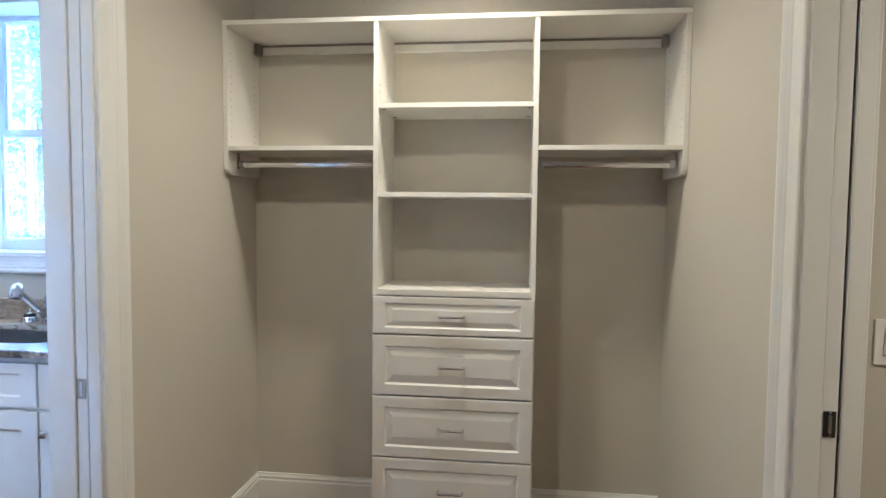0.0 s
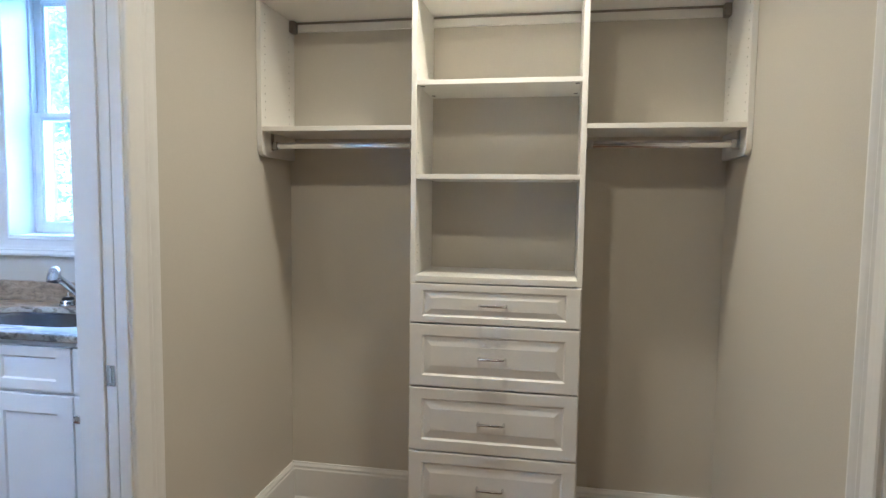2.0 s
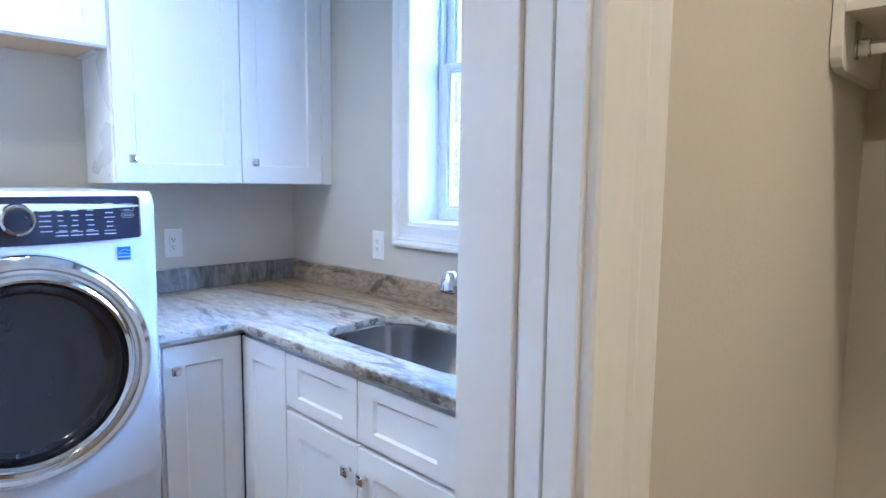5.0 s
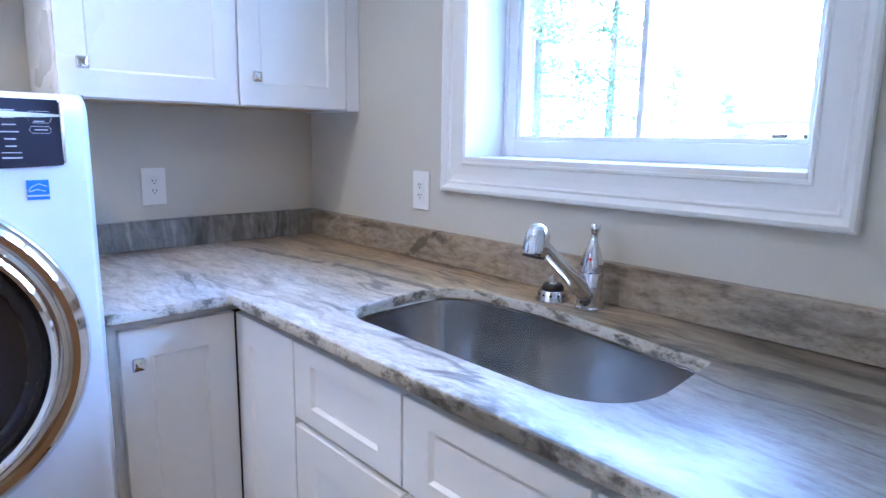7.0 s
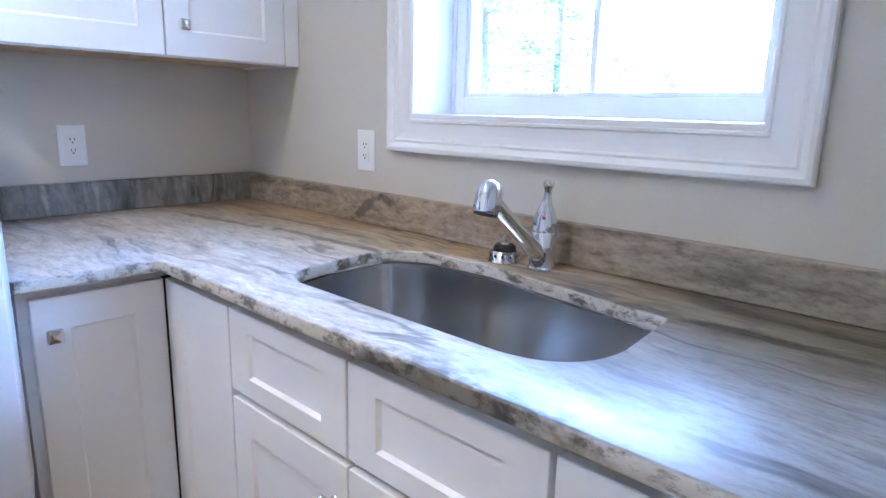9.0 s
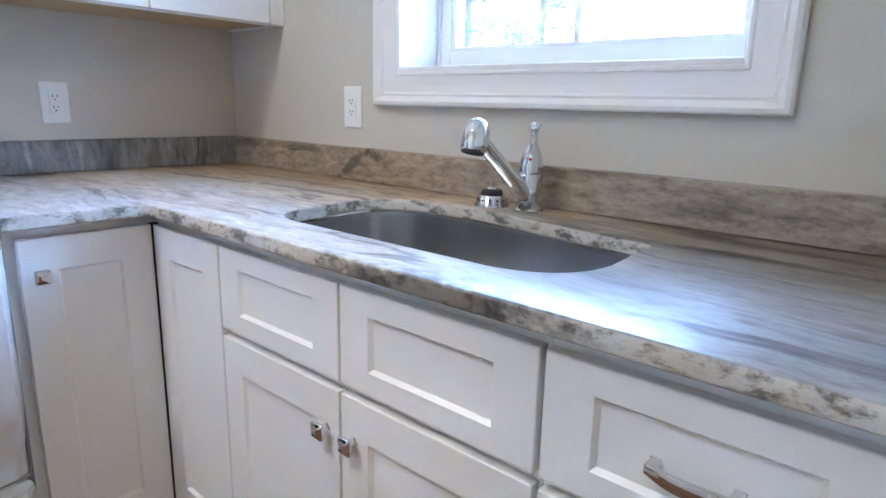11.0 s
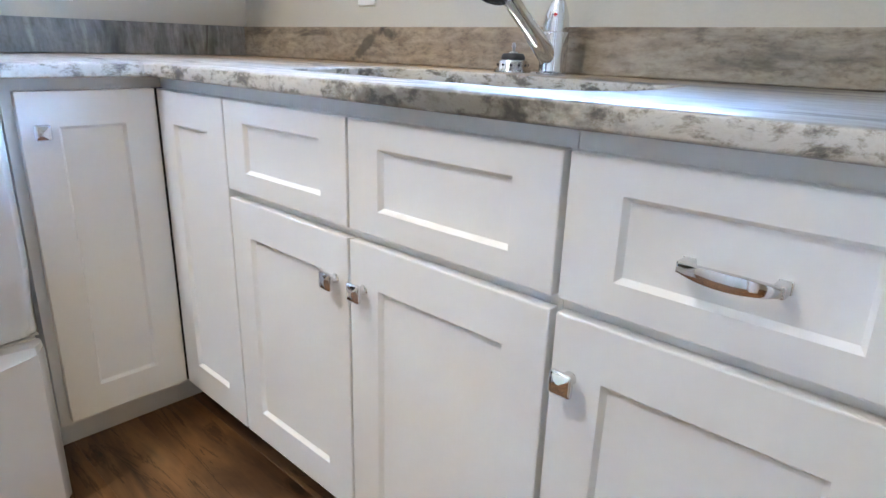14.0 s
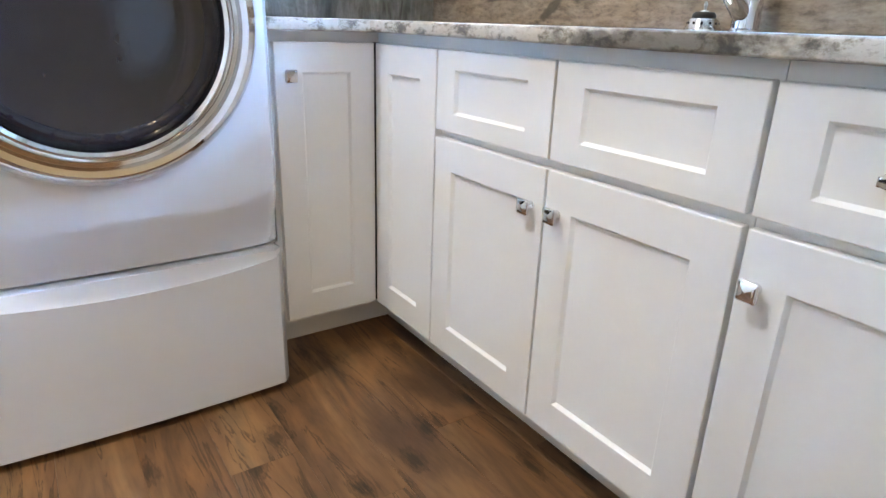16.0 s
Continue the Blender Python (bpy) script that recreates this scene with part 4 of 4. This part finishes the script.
def upper(label, y0, y1, z0, z1, doors, stile_end=0.0):
    root = thing("wall_cabinet", pose(UF, y0, z0, 0, 0, 90), label, "cabinet", "wall cabinets")
    w = y1 - y0
    b = box((0, 0, 0.012), (w, UF - XL - 0.002, z1 - z0), 0.001)
    box((0, 0, 0), (w, 0.018, 0.012), bm=b)
    box((0, 0.018, 0), (0.016, UF - XL - 0.002, 0.012), bm=b)
    box((w - 0.016, 0.018, 0), (w, UF - XL - 0.002, 0.012), bm=b)
    part("body", b, cabinet_paint, root)
    if stile_end:
        part("end_filler", box((w - stile_end, -0.0195, 0.0), (w, 0, z1 - z0), 0.001), cabinet_paint, root)
    part("underside", box((0.017, 0.019, 0.006), (w - 0.017, UF - XL - 0.003, 0.0115)), raw_wood, root, "unfinished light wood underside")
    for a, c, kx in doors:
        dd = part("door", shaker(c - a, z1 - z0 - 0.006, 0.07), cabinet_paint, root, "", pose(a, 0, 0.003))
        if kx is not None:
            square_knob(dd, kx, 0.087)
    return root


upper("white shaker wall cabinet with two doors and square chrome knobs", 2.040, YB - 0.002, 1.385, 2.452, [(0.006, 0.486, 0.054), (0.491, 0.876, 0.048)], 0.052)
upper("shorter white shaker wall cabinet above the washing machine", 1.270, 2.038, 1.861, 2.452, [(0.004, 0.380, 0.34), (0.386, 0.764, None)])
crown = bmesh.new()
prof = [(0, 0), (0.012, 0), (0.014, 0.012), (0.028, 0.022), (0.050, 0.055), (0.056, 0.075), (0.066, 0.080), (0.066, 0.098), (0, 0.098)]
a = [crown.verts.new((UF + 0.018 + u, 1.262, 2.4525 + z)) for u, z in prof]
b = [crown.verts.new((UF + 0.018 + u, YB - 0.002, 2.4525 + z)) for u, z in prof]
for i in range(len(prof)):
    j = (i + 1) % len(prof)
    crown.faces.new((a[i], a[j], b[j], b[i]))
crown.faces.new(a)
crown.faces.new(b)
bmesh.ops.recalc_face_normals(crown, faces=crown.faces)
box((XL + 0.003, 1.27, 2.4525), (UF + 0.018, YB - 0.003, 2.47), bm=crown)
tagged(part("crown_moulding", crown, cabinet_paint), "white crown moulding along the tops of wall cabinets", "moulding")


# ---- outlets and switch ----
def outlet(m, label):
    root = thing("wall_outlet", m, label, "outlet", "wall outlets")
    part("cover_plate", box((-0.0395, -0.0055, -0.062), (0.0395, 0, 0.062), 0.003, 3), plastic, root)
    part("insert", box((-0.0168, -0.0085, -0.0335), (0.0168, -0.005, 0.0335), 0.001), plastic, root)
    for s in (-1, 1):
        f = part("receptacle", box((-0.0135, -0.0092, s * 0.0165 - 0.0125), (0.0135, -0.0084, s * 0.0165 + 0.0125), 0.0003), plastic, root)
        for dx, hh in ((-0.0060, 0.0040), (0.0060, 0.0033)):
            part("slot", box((dx - 0.0012, -0.00975, s * 0.0165 + 0.003 - hh), (dx + 0.0012, -0.0091, s * 0.0165 + 0.003 + hh)), shadow_gap, f)
        part("slot", box((-0.0022, -0.00975, s * 0.0165 - 0.0090), (0.0022, -0.0091, s * 0.0165 - 0.0048)), shadow_gap, f)
    return root


outlet(pose(-2.920, YB, 1.130), "white duplex wall outlet beside the window")
outlet(pose(XL, 2.364, 1.122, 0, 0, 90), "white duplex wall outlet above the stone backsplash")
sw = thing("light_switch", pose(1.0025, 1.80, 1.148), "white rocker light switch on the wall", "light switch")
part("cover_plate", box((-0.0395, -0.0055, -0.059), (0.0395, 0, 0.059), 0.003, 3), plastic, sw)
part("rocker", box((-0.0165, -0.0095, -0.033), (0.0165, -0.005, 0.033), 0.0015), plastic, sw)


# ---- washing machine on its pedestal ----
MX, MY0, MY1 = -2.727, 1.300, 1.990
MC = (MY0 + MY1) / 2
washer = thing("washing_machine", pose(0, 0, 0), "white front-loading washing machine with a chrome-ringed dark door", "washing machine")


def bowed(y0, y1, z_of, x_of, steps_y=24, steps_z=24, back=0.05):
    """A front that bows across y and z, closed back to a flat rear."""
    bm = bmesh.new()
    g = [[bm.verts.new((x_of(i / steps_y, k / steps_z), y0 + (y1 - y0) * i / steps_y, z_of(i / steps_y, k / steps_z))) for k in range(steps_z + 1)] for i in range(steps_y + 1)]
    for i in range(steps_y):
        for k in range(steps_z):
            bm.faces.new((g[i][k], g[i + 1][k], g[i + 1][k + 1], g[i][k + 1]))
    rim = [g[i][0] for i in range(steps_y + 1)] + [g[steps_y][k] for k in range(1, steps_z + 1)] + [g[i][steps_z] for i in range(steps_y - 1, -1, -1)] + [g[0][k] for k in range(steps_z - 1, 0, -1)]
    backs = [bm.verts.new((MX - back, v.co.y, v.co.z)) for v in rim]
    for i in range(len(rim)):
        j = (i + 1) % len(rim)
        bm.faces.new((rim[i], rim[j], backs[j], backs[i]))
    bmesh.ops.recalc_face_normals(bm, faces=bm.faces)
    return smooth(bm, 40)


def edge_round(u, w=0.035):
    """How far a rounded vertical edge falls back."""
    e = min(u, 1 - u)
    return 0.0 if e > w else (1 - math.sqrt(max(0, 1 - ((w - e) / w) ** 2))) * 0.022


def body_x(u, v):
    bow = 0.012 * (1 - (2 * u - 1) ** 2)
    low = max(0.0, 0.115 - v + 0.045 * abs(2 * u - 1) ** 5) * 0.30
    top = max(0.0, (v - 0.955) / 0.045) ** 2 * 0.03
    return MX - 0.010 + bow - edge_round(u) - low - top


part("body", box((-3.47, MY0, 0.392), (MX - 0.05, MY1, 1.366), 0.012, 3), enamel, washer)
part("front_panel", bowed(MY0, MY1, lambda u, v: 0.392 + 0.974 * v, body_x, 48, 96), enamel, washer)


def panel_x(u, v):
    return MX - 0.004 + 0.012 * (1 - (2 * (0.09 + u * 0.82) - 1) ** 2) - 0.012 * v * v


cp = part("control_panel", bowed(MY0 + 0.052, MY1 - 0.052, lambda u, v: 1.236 + 0.118 * v - 0.010 * (2 * u - 1) ** 2 * 0 - 0.008 * (1 - (2 * u - 1) ** 2) * (1 - v), panel_x, 30, 6, 0.03), panel_gloss, washer, "dark glossy control panel with white print")
ring = part("door_ring", lathe([(0.312, 0.0), (0.312, 0.012), (0.304, 0.028), (0.288, 0.040), (0.276, 0.038), (0.270, 0.030), (0.262, 0.030), (0.254, 0.040), (0.247, 0.046), (0.240, 0.040), (0.238, 0.020)], 96, False), chrome, washer, "polished chrome ring round the glass door", Matrix.Translation((MX - 0.002, MC - 0.003, 0.898)) @ Matrix.Rotation(radians(90), 4, "Y"))
part("door_bezel", lathe([(0.240, 0.016), (0.232, 0.024), (0.220, 0.026), (0.212, 0.0245), (0.206, 0.0195)], 72, False), black_gloss, ring, "black gloss bezel of the door")
part("door_glass", lathe([(0.2065, 0.020), (0.185, 0.0165), (0.150, 0.0125), (0.110, 0.0105), (0.060, 0.0092), (0.0, 0.009)], 72, False), door_dark, ring, "dark bowl-shaped door glass")
dial = part("dial", lathe([(0.043, 0.0), (0.043, 0.012), (0.039, 0.022), (0.033, 0.024), (0.031, 0.021), (0.0, 0.021)], 48), chrome, washer, "chrome-rimmed selector dial", Matrix.Translation((MX + 0.001, MC - 0.004, 1.294)) @ Matrix.Rotation(radians(90), 4, "Y"))
part("dial_face", lathe([(0.0305, 0.0212), (0.029, 0.024), (0.0, 0.025)], 40), black_gloss, dial)


def panel_print(y, z, w, h=0.0035, mat=None):
    u = (y - MY0 - 0.052) / (MY1 - MY0 - 0.104)
    v = (z - 1.236) / 0.118
    x = panel_x(u, v)
    part("print", box((x - 0.001, y - w / 2, z - h / 2), (x + 0.0012, y + w / 2, z + h / 2)), mat or ink_white, cp)


rng = random.Random(4)
for col, y in enumerate((MC + 0.060, MC + 0.095, MC + 0.126, MC + 0.164)):
    for row in range(6):
        if col and row == 0 and rng.random() < 0.3:
            continue
        panel_print(y + rng.uniform(-0.003, 0.003), 1.330 - row * 0.0135, rng.uniform(0.012, 0.020) if col else 0.028, 0.0020)
for row in range(6):
    panel_print(MC + 0.214, 1.333 - row * 0.0125, rng.uniform(0.016, 0.030), 0.0020)
for y in (MC + 0.095, MC + 0.130, MC + 0.168, MC + 0.214):
    panel_print(y, 1.250, 0.030, 0.0022)
    panel_print(y, 1.259, 0.030, 0.0012)
panel_print(MC + 0.260, 1.3145, 0.016, 0.0016)
panel_print(MC + 0.262, 1.2995, 0.020, 0.0018)
for z, w in ((1.322, 0.019), (1.2995, 0.017)):
    x = panel_x(0.92, (z - 1.236) / 0.118) + 0.0008
    part("key_outline", tube([(x, MC + 0.261 + w * c, z + 0.006 * s2 * (1.7 if w > 0.018 else 1)) for c, s2 in ((-0.8, 1), (0.8, 1), (1, 0), (0.8, -1), (-0.8, -1), (-1, 0), (-0.8, 1))], 0.0004, 5), ink_white, cp)
part("panel_edge", box((MX - 0.022, MY1 - 0.0525, 1.240), (MX - 0.001, MY1 - 0.0465, 1.350), 0.002), chrome, cp, "polished edge of the control panel")


def lettering(text, size, m, mat, parent, name="lettering"):
    cu = bpy.data.curves.new(name, "FONT")
    cu.body, cu.size, cu.extrude, cu.align_x, cu.align_y = text, size, 0.0003, "CENTER", "CENTER"
    tmp = new("tmp_text", cu)
    me = bpy.data.meshes.new_from_object(tmp.evaluated_get(bpy.context.evaluated_depsgraph_get()))
    bpy.data.objects.remove(tmp)
    me.materials.append(mat)
    ob = new(name, me)
    ob.matrix_basis = m
    ob.parent = parent
    return ob


lettering("start", 0.0115, pose(panel_x(0.92, 0.75) + 0.0018, MC + 0.260, 1.325, 90, 0, 90), ink_white, cp)
badge = part("sticker", box((MX - 0.006, 1.876, 1.174), (MX - 0.001, 1.911, 1.210), 0.0003), sticker_blue, washer, "blue square energy label sticker")
part("sticker_print", box((-0.0008 + MX, 1.875, 1.180), (MX - 0.0002, 1.911, 1.183)), ink_white, badge)
part("sticker_print", tube([(MX - 0.0005, 1.877, 1.190), (MX - 0.0005, 1.885, 1.199), (MX - 0.0005, 1.895, 1.203), (MX - 0.0005, 1.908, 1.198)], 0.0007, 6), ink_white, badge)
part("sticker_print", tube([(MX - 0.0005, 1.880, 1.189), (MX - 0.0005, 1.892, 1.193), (MX - 0.0005, 1.905, 1.189)], 0.0009, 6), ink_white, badge)

pedestal = thing("washer_pedestal", pose(0, 0, 0), "white pedestal drawer under the washing machine", "pedestal")
part("body", box((-3.46, MY0 + 0.004, 0.022), (MX - 0.05, MY1 - 0.004, 0.386), 0.006), enamel, pedestal)
for yy in (MY0 + 0.06, MY1 - 0.06):
    for xx in (-3.40, -2.84):
        part("foot", lathe([(0.025, 0), (0.025, 0.014), (0.012, 0.016), (0.012, 0.024)], 16), rubber, pedestal, m=pose(xx, yy, 0))


def lip(u):
    return 0.374 - 0.030 * max(0.0, 1 - (2 * u - 1) ** 2) ** 0.8


def ped_x(u, v):
    return MX + 0.012 * (1 - (2 * u - 1) ** 2) - edge_round(u) - 0.006


part("drawer_front", bowed(MY0, MY1, lambda u, v: 0.021 + (lip(u) - 0.021) * v, ped_x, 40, 6), enamel, pedestal)
part("drawer_lip", bowed(MY0 + 0.002, MY1 - 0.002, lambda u, v: lip(u) + (0.384 - lip(u)) * v, lambda u, v: ped_x(u, 1) - 0.001 - 0.016 * v ** 0.8 * max(0.15, 1 - (2 * u - 1) ** 6), 40, 6), enamel, pedestal)


# ---- ceiling downlights ----
def downlight(x, y):
    root = thing("downlight", pose(x, y, CEIL), "white recessed ceiling downlight, switched on", "ceiling light", "downlights")
    part("trim_ring", lathe([(0.075, 0.0), (0.075, -0.006), (0.060, -0.009), (0.055, -0.003), (0.055, 0.0)], 32, False), ceiling_paint, root)
    part("lens", lathe([(0.054, -0.002), (0.0, -0.003)], 28, False), lens_glow, root, "glowing frosted lens")


# the side room's fixture is unseen too, added to go with its fill lamp
for x, y, *_ in CLOSET_LIGHTS + LAUNDRY_LIGHTS + SIDE_FILL_LIGHTS:
    downlight(x, y)

# ---- outside ----
grass = material("grass", (0.07, 0.11, 0.03), 0.9, bump=0.02, scale=12, vary=0.4)
bark = material("bark", (0.30, 0.28, 0.26), 0.9, bump=0.01, scale=14, vary=0.3, stretch=(3, 3, 0.6))


def leaf_material(name, color):
    m = material(name, color, 0.6, vary=0.35, scale=3)
    nt = m.node_tree
    b = nt.nodes["Principled BSDF"]
    thru = nt.nodes.new("ShaderNodeBsdfTranslucent")
    thru.inputs["Color"].default_value = (color[0] * 1.2, color[1] * 1.2, color[2] * 1.2, 1)
    mix = nt.nodes.new("ShaderNodeMixShader")
    mix.inputs[0].default_value = 0.4
    nt.links.new(b.outputs[0], mix.inputs[1])
    nt.links.new(thru.outputs[0], mix.inputs[2])
    nt.links.new(mix.outputs[0], nt.nodes["Material Output"].inputs["Surface"])
    return m


leaf_a = leaf_material("leaf_green", (0.16, 0.25, 0.15))
leaf_b = leaf_material("leaf_bluegreen", (0.15, 0.25, 0.22))
tagged(part("ground", box((-400, YB + 0.2, -1.2), (400, 800, -0.6)), grass), "green lawn that reaches the woods", "ground", kind="structure")


def leaf_cluster(rn, c, spread, size, verts, faces, count):
    for q in range(count):
        s = rn.uniform(0.6, 1.3) * size
        o = c + Vector((rn.gauss(0, spread), rn.gauss(0, spread), rn.gauss(0, spread * 0.45)))
        u = Vector((rn.uniform(-1, 1), rn.uniform(-1, 1), rn.uniform(-0.7, 0.2))).normalized()
        w = u.cross(Vector((rn.uniform(-1, 1), rn.uniform(-1, 1), rn.uniform(-1, 1)))).normalized()
        i0 = len(verts)
        verts += [o - u * s, o + w * s * 0.45, o + u * s, o - w * s * 0.45 + Vector((0, 0, s * 0.1))]
        faces.append((i0, i0 + 1, i0 + 2, i0 + 3))


def tree(x, y, h, r, leaf, seed, label, category="tree", low=0.10, boughs=90, bole=0.016):
    """A trunk with drooping boughs that carry clusters of leaves, or a low shrub."""
    rn = random.Random(seed)
    root = thing("tree" if category == "tree" else "shrub", pose(x, y, -0.62), label, category, "trees by the window")
    verts, faces = [], []
    if category == "tree":
        lean = rn.uniform(-0.25, 0.25)
        part("trunk", tube([(0, 0, 0), (lean * 0.4, 0.02, h * 0.3), (lean * 0.7, 0.05, h * 0.6), (lean, 0, h * 0.97)], [h * bole, h * bole * 0.8, h * bole * 0.5, h * 0.002], 10), bark, root)
        for k in range(boughs):
            z = h * (low + (0.97 - low) * (k + rn.random()) / boughs)
            a = k * 2.4 + rn.uniform(-0.5, 0.5)
            L = r * (1.06 - (z / h) ** 1.4) * rn.uniform(0.55, 1.15)
            tip = Vector((math.cos(a) * L, math.sin(a) * L, L * rn.uniform(-0.28, 0.12)))
            base = Vector((lean * z / h, 0, z))
            pts = [base, base + tip * 0.5 + Vector((0, 0, 0.08 * L)), base + tip]
            if k % 6 == 0:
                part("limb", tube(pts, [h * 0.004, h * 0.003, h * 0.001], 6), bark, root)
            for q in range(9):
                t = rn.uniform(0.22, 1.0)
                leaf_cluster(rn, base + tip * t + Vector((0, 0, 0.32 * L * t * (1 - t))), 0.16 + 0.07 * L, 0.056, verts, faces, 22)
    else:
        for k in range(330):
            z, a = h * rn.random(), rn.uniform(0, 6.28)
            rr = r * math.sqrt(max(0.02, 1 - (z / h) ** 2)) * math.sqrt(rn.random())
            leaf_cluster(rn, Vector((math.cos(a) * rr, math.sin(a) * rr, z)), 0.14, 0.055, verts, faces, 18)
    me = bpy.data.meshes.new("crown")
    me.from_pydata([tuple(v) for v in verts], [], faces)
    me.materials.append(leaf)
    cr = new("crown", me)
    cr.parent = root
    return root


CONIFER = "slender conifer with drooping blue-green foliage"
LEAFY = "tall leafy green tree on the lawn"
tree(-13.9, 17.0, 12.5, 3.0, leaf_b, 1, CONIFER, bole=0.012, boughs=130)
tree(-13.6, 20.5, 11.0, 2.6, leaf_a, 9, LEAFY, low=0.05, boughs=110)
tree(-17.2, 20.0, 13.0, 3.2, leaf_a, 2, LEAFY, boughs=120)
tree(-21.0, 22.0, 12.5, 3.2, leaf_b, 4, CONIFER, boughs=120)
tree(-24.5, 25.0, 13.0, 3.6, leaf_a, 8, LEAFY, boughs=120)
tree(-19.2, 36.0, 6.4, 2.6, leaf_b, 3, CONIFER, low=0.08, boughs=60)
tree(-17.0, 37.5, 4.8, 2.2, leaf_a, 5, "low leafy green tree by the house", low=0.08, boughs=50)
for k, (x, y, h) in enumerate(((-10.9, 13.0, 12.0), (-12.2, 13.6, 13.0), (-14.9, 15.0, 12.5))):
    tree(x, y, h, 1.5, leaf_a, 40 + k, "tall pale-barked tree with a bare lower trunk", low=0.34, boughs=52, bole=0.009)
for k, (x, y, r) in enumerate(((-10.2, 12.0, 1.2), (-12.0, 13.0, 1.4), (-14.2, 14.6, 1.5), (-17.5, 16.5, 1.6))):
    tree(x, y, 1.55, r, leaf_a, 20 + k, "rounded green garden shrub", "shrub", 0.0)

# a pale house across the lawn
siding = material("pale_siding", (0.62, 0.62, 0.60), 0.7, bump=0.004, scale=6, stretch=(0.2, 0.2, 6), vary=0.05)
shingle = material("grey_shingle", (0.20, 0.20, 0.21), 0.9, bump=0.01, scale=9, vary=0.2)
house = thing("house", pose(-16.2, 43.0, -0.6), "pale sided house with a grey gabled roof across the lawn", "house")
part("wall", box((-3.2, 0, 0), (3.2, 6, 3.3), 0.01), siding, house)
roof = bmesh.new()
_a = [roof.verts.new(p) for p in ((-3.6, -0.4, 3.25), (3.6, -0.4, 3.25), (3.6, 3.0, 5.3), (-3.6, 3.0, 5.3), (3.6, 6.4, 3.25), (-3.6, 6.4, 3.25))]
for q in ((0, 1, 2, 3), (3, 2, 4, 5), (1, 4, 2), (0, 3, 5), (0, 5, 4, 1)):
    roof.faces.new([_a[i] for i in q])
bmesh.ops.recalc_face_normals(roof, faces=roof.faces)
part("roof", roof, shingle, house)
for x in (-2.2, 0.2, 2.0):
    w = part("window", box((x - 0.45, -0.03, 1.2), (x + 0.45, 0.02, 2.5)), black_gloss, house)
    part("frame", box((x - 0.55, -0.05, 1.08), (x + 0.55, -0.031, 1.199), 0.005), vinyl_frame, w)


# emissive sheet beyond the trees; its blue glow sends daylight into the laundry
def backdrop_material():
    m = bpy.data.materials.new("glowing_woods")
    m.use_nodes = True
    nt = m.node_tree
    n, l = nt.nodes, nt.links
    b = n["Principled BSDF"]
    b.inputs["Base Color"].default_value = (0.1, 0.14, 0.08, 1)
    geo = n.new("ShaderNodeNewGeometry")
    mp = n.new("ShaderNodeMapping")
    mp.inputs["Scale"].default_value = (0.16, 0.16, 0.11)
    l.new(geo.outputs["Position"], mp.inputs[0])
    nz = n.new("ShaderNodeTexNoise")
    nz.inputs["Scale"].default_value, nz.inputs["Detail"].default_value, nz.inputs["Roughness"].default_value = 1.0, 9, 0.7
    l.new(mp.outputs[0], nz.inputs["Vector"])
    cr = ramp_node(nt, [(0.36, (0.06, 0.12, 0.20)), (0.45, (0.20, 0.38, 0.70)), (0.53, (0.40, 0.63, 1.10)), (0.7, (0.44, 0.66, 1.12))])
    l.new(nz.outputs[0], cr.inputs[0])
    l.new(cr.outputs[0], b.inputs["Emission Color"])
    b.inputs["Emission Strength"].default_value = BACKDROP_GLOW
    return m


BACKDROP_GLOW = 6.5
tagged(part("backdrop", box((-90, 58, -0.6), (40, 58.5, 45)), backdrop_material()), "glowing sheet that stands for hazy woods and sky beyond the lawn", "backdrop", kind="structure")

# ---- plank floor, last ----
floor = tagged(part("floor", box((XL - 0.15, -1.15, -0.25), (2.8, YB + 0.2, -0.004)), underlay), "rustic brown wood plank floor", "floor", kind="structure")
PW, PL = 0.152, 1.22
plank_mesh = bpy.data.meshes.new("plank")
_bm = box((0, 0, -0.006), (PL - 0.0002, PW - 0.0002, 0.0))
_es = [e for e in _bm.edges if all(v.co.z > -0.001 for v in e.verts)]
bmesh.ops.bevel(_bm, geom=_es, offset=0.0004, segments=1, affect="EDGES")
_bm.to_mesh(plank_mesh)
_bm.free()
plank_mesh.materials.append(plank_wood)
rows_n = int((YB + 1.15) / PW) + 1
offs = random.Random(9)
for j in range(rows_n):
    y = YB - (j + 1) * PW
    x = XL - offs.uniform(0, PL)
    while x < 2.65:
        x0, x1 = max(x, XL - 0.04), min(x + PL, 2.69)
        ob = new("plank", plank_mesh)
        ob.matrix_basis = Matrix.Translation((x0, y, 0.0)) @ Matrix.Diagonal(((x1 - x0) / PL, 1, 1, 1))
        ob.parent = floor
        x += PL
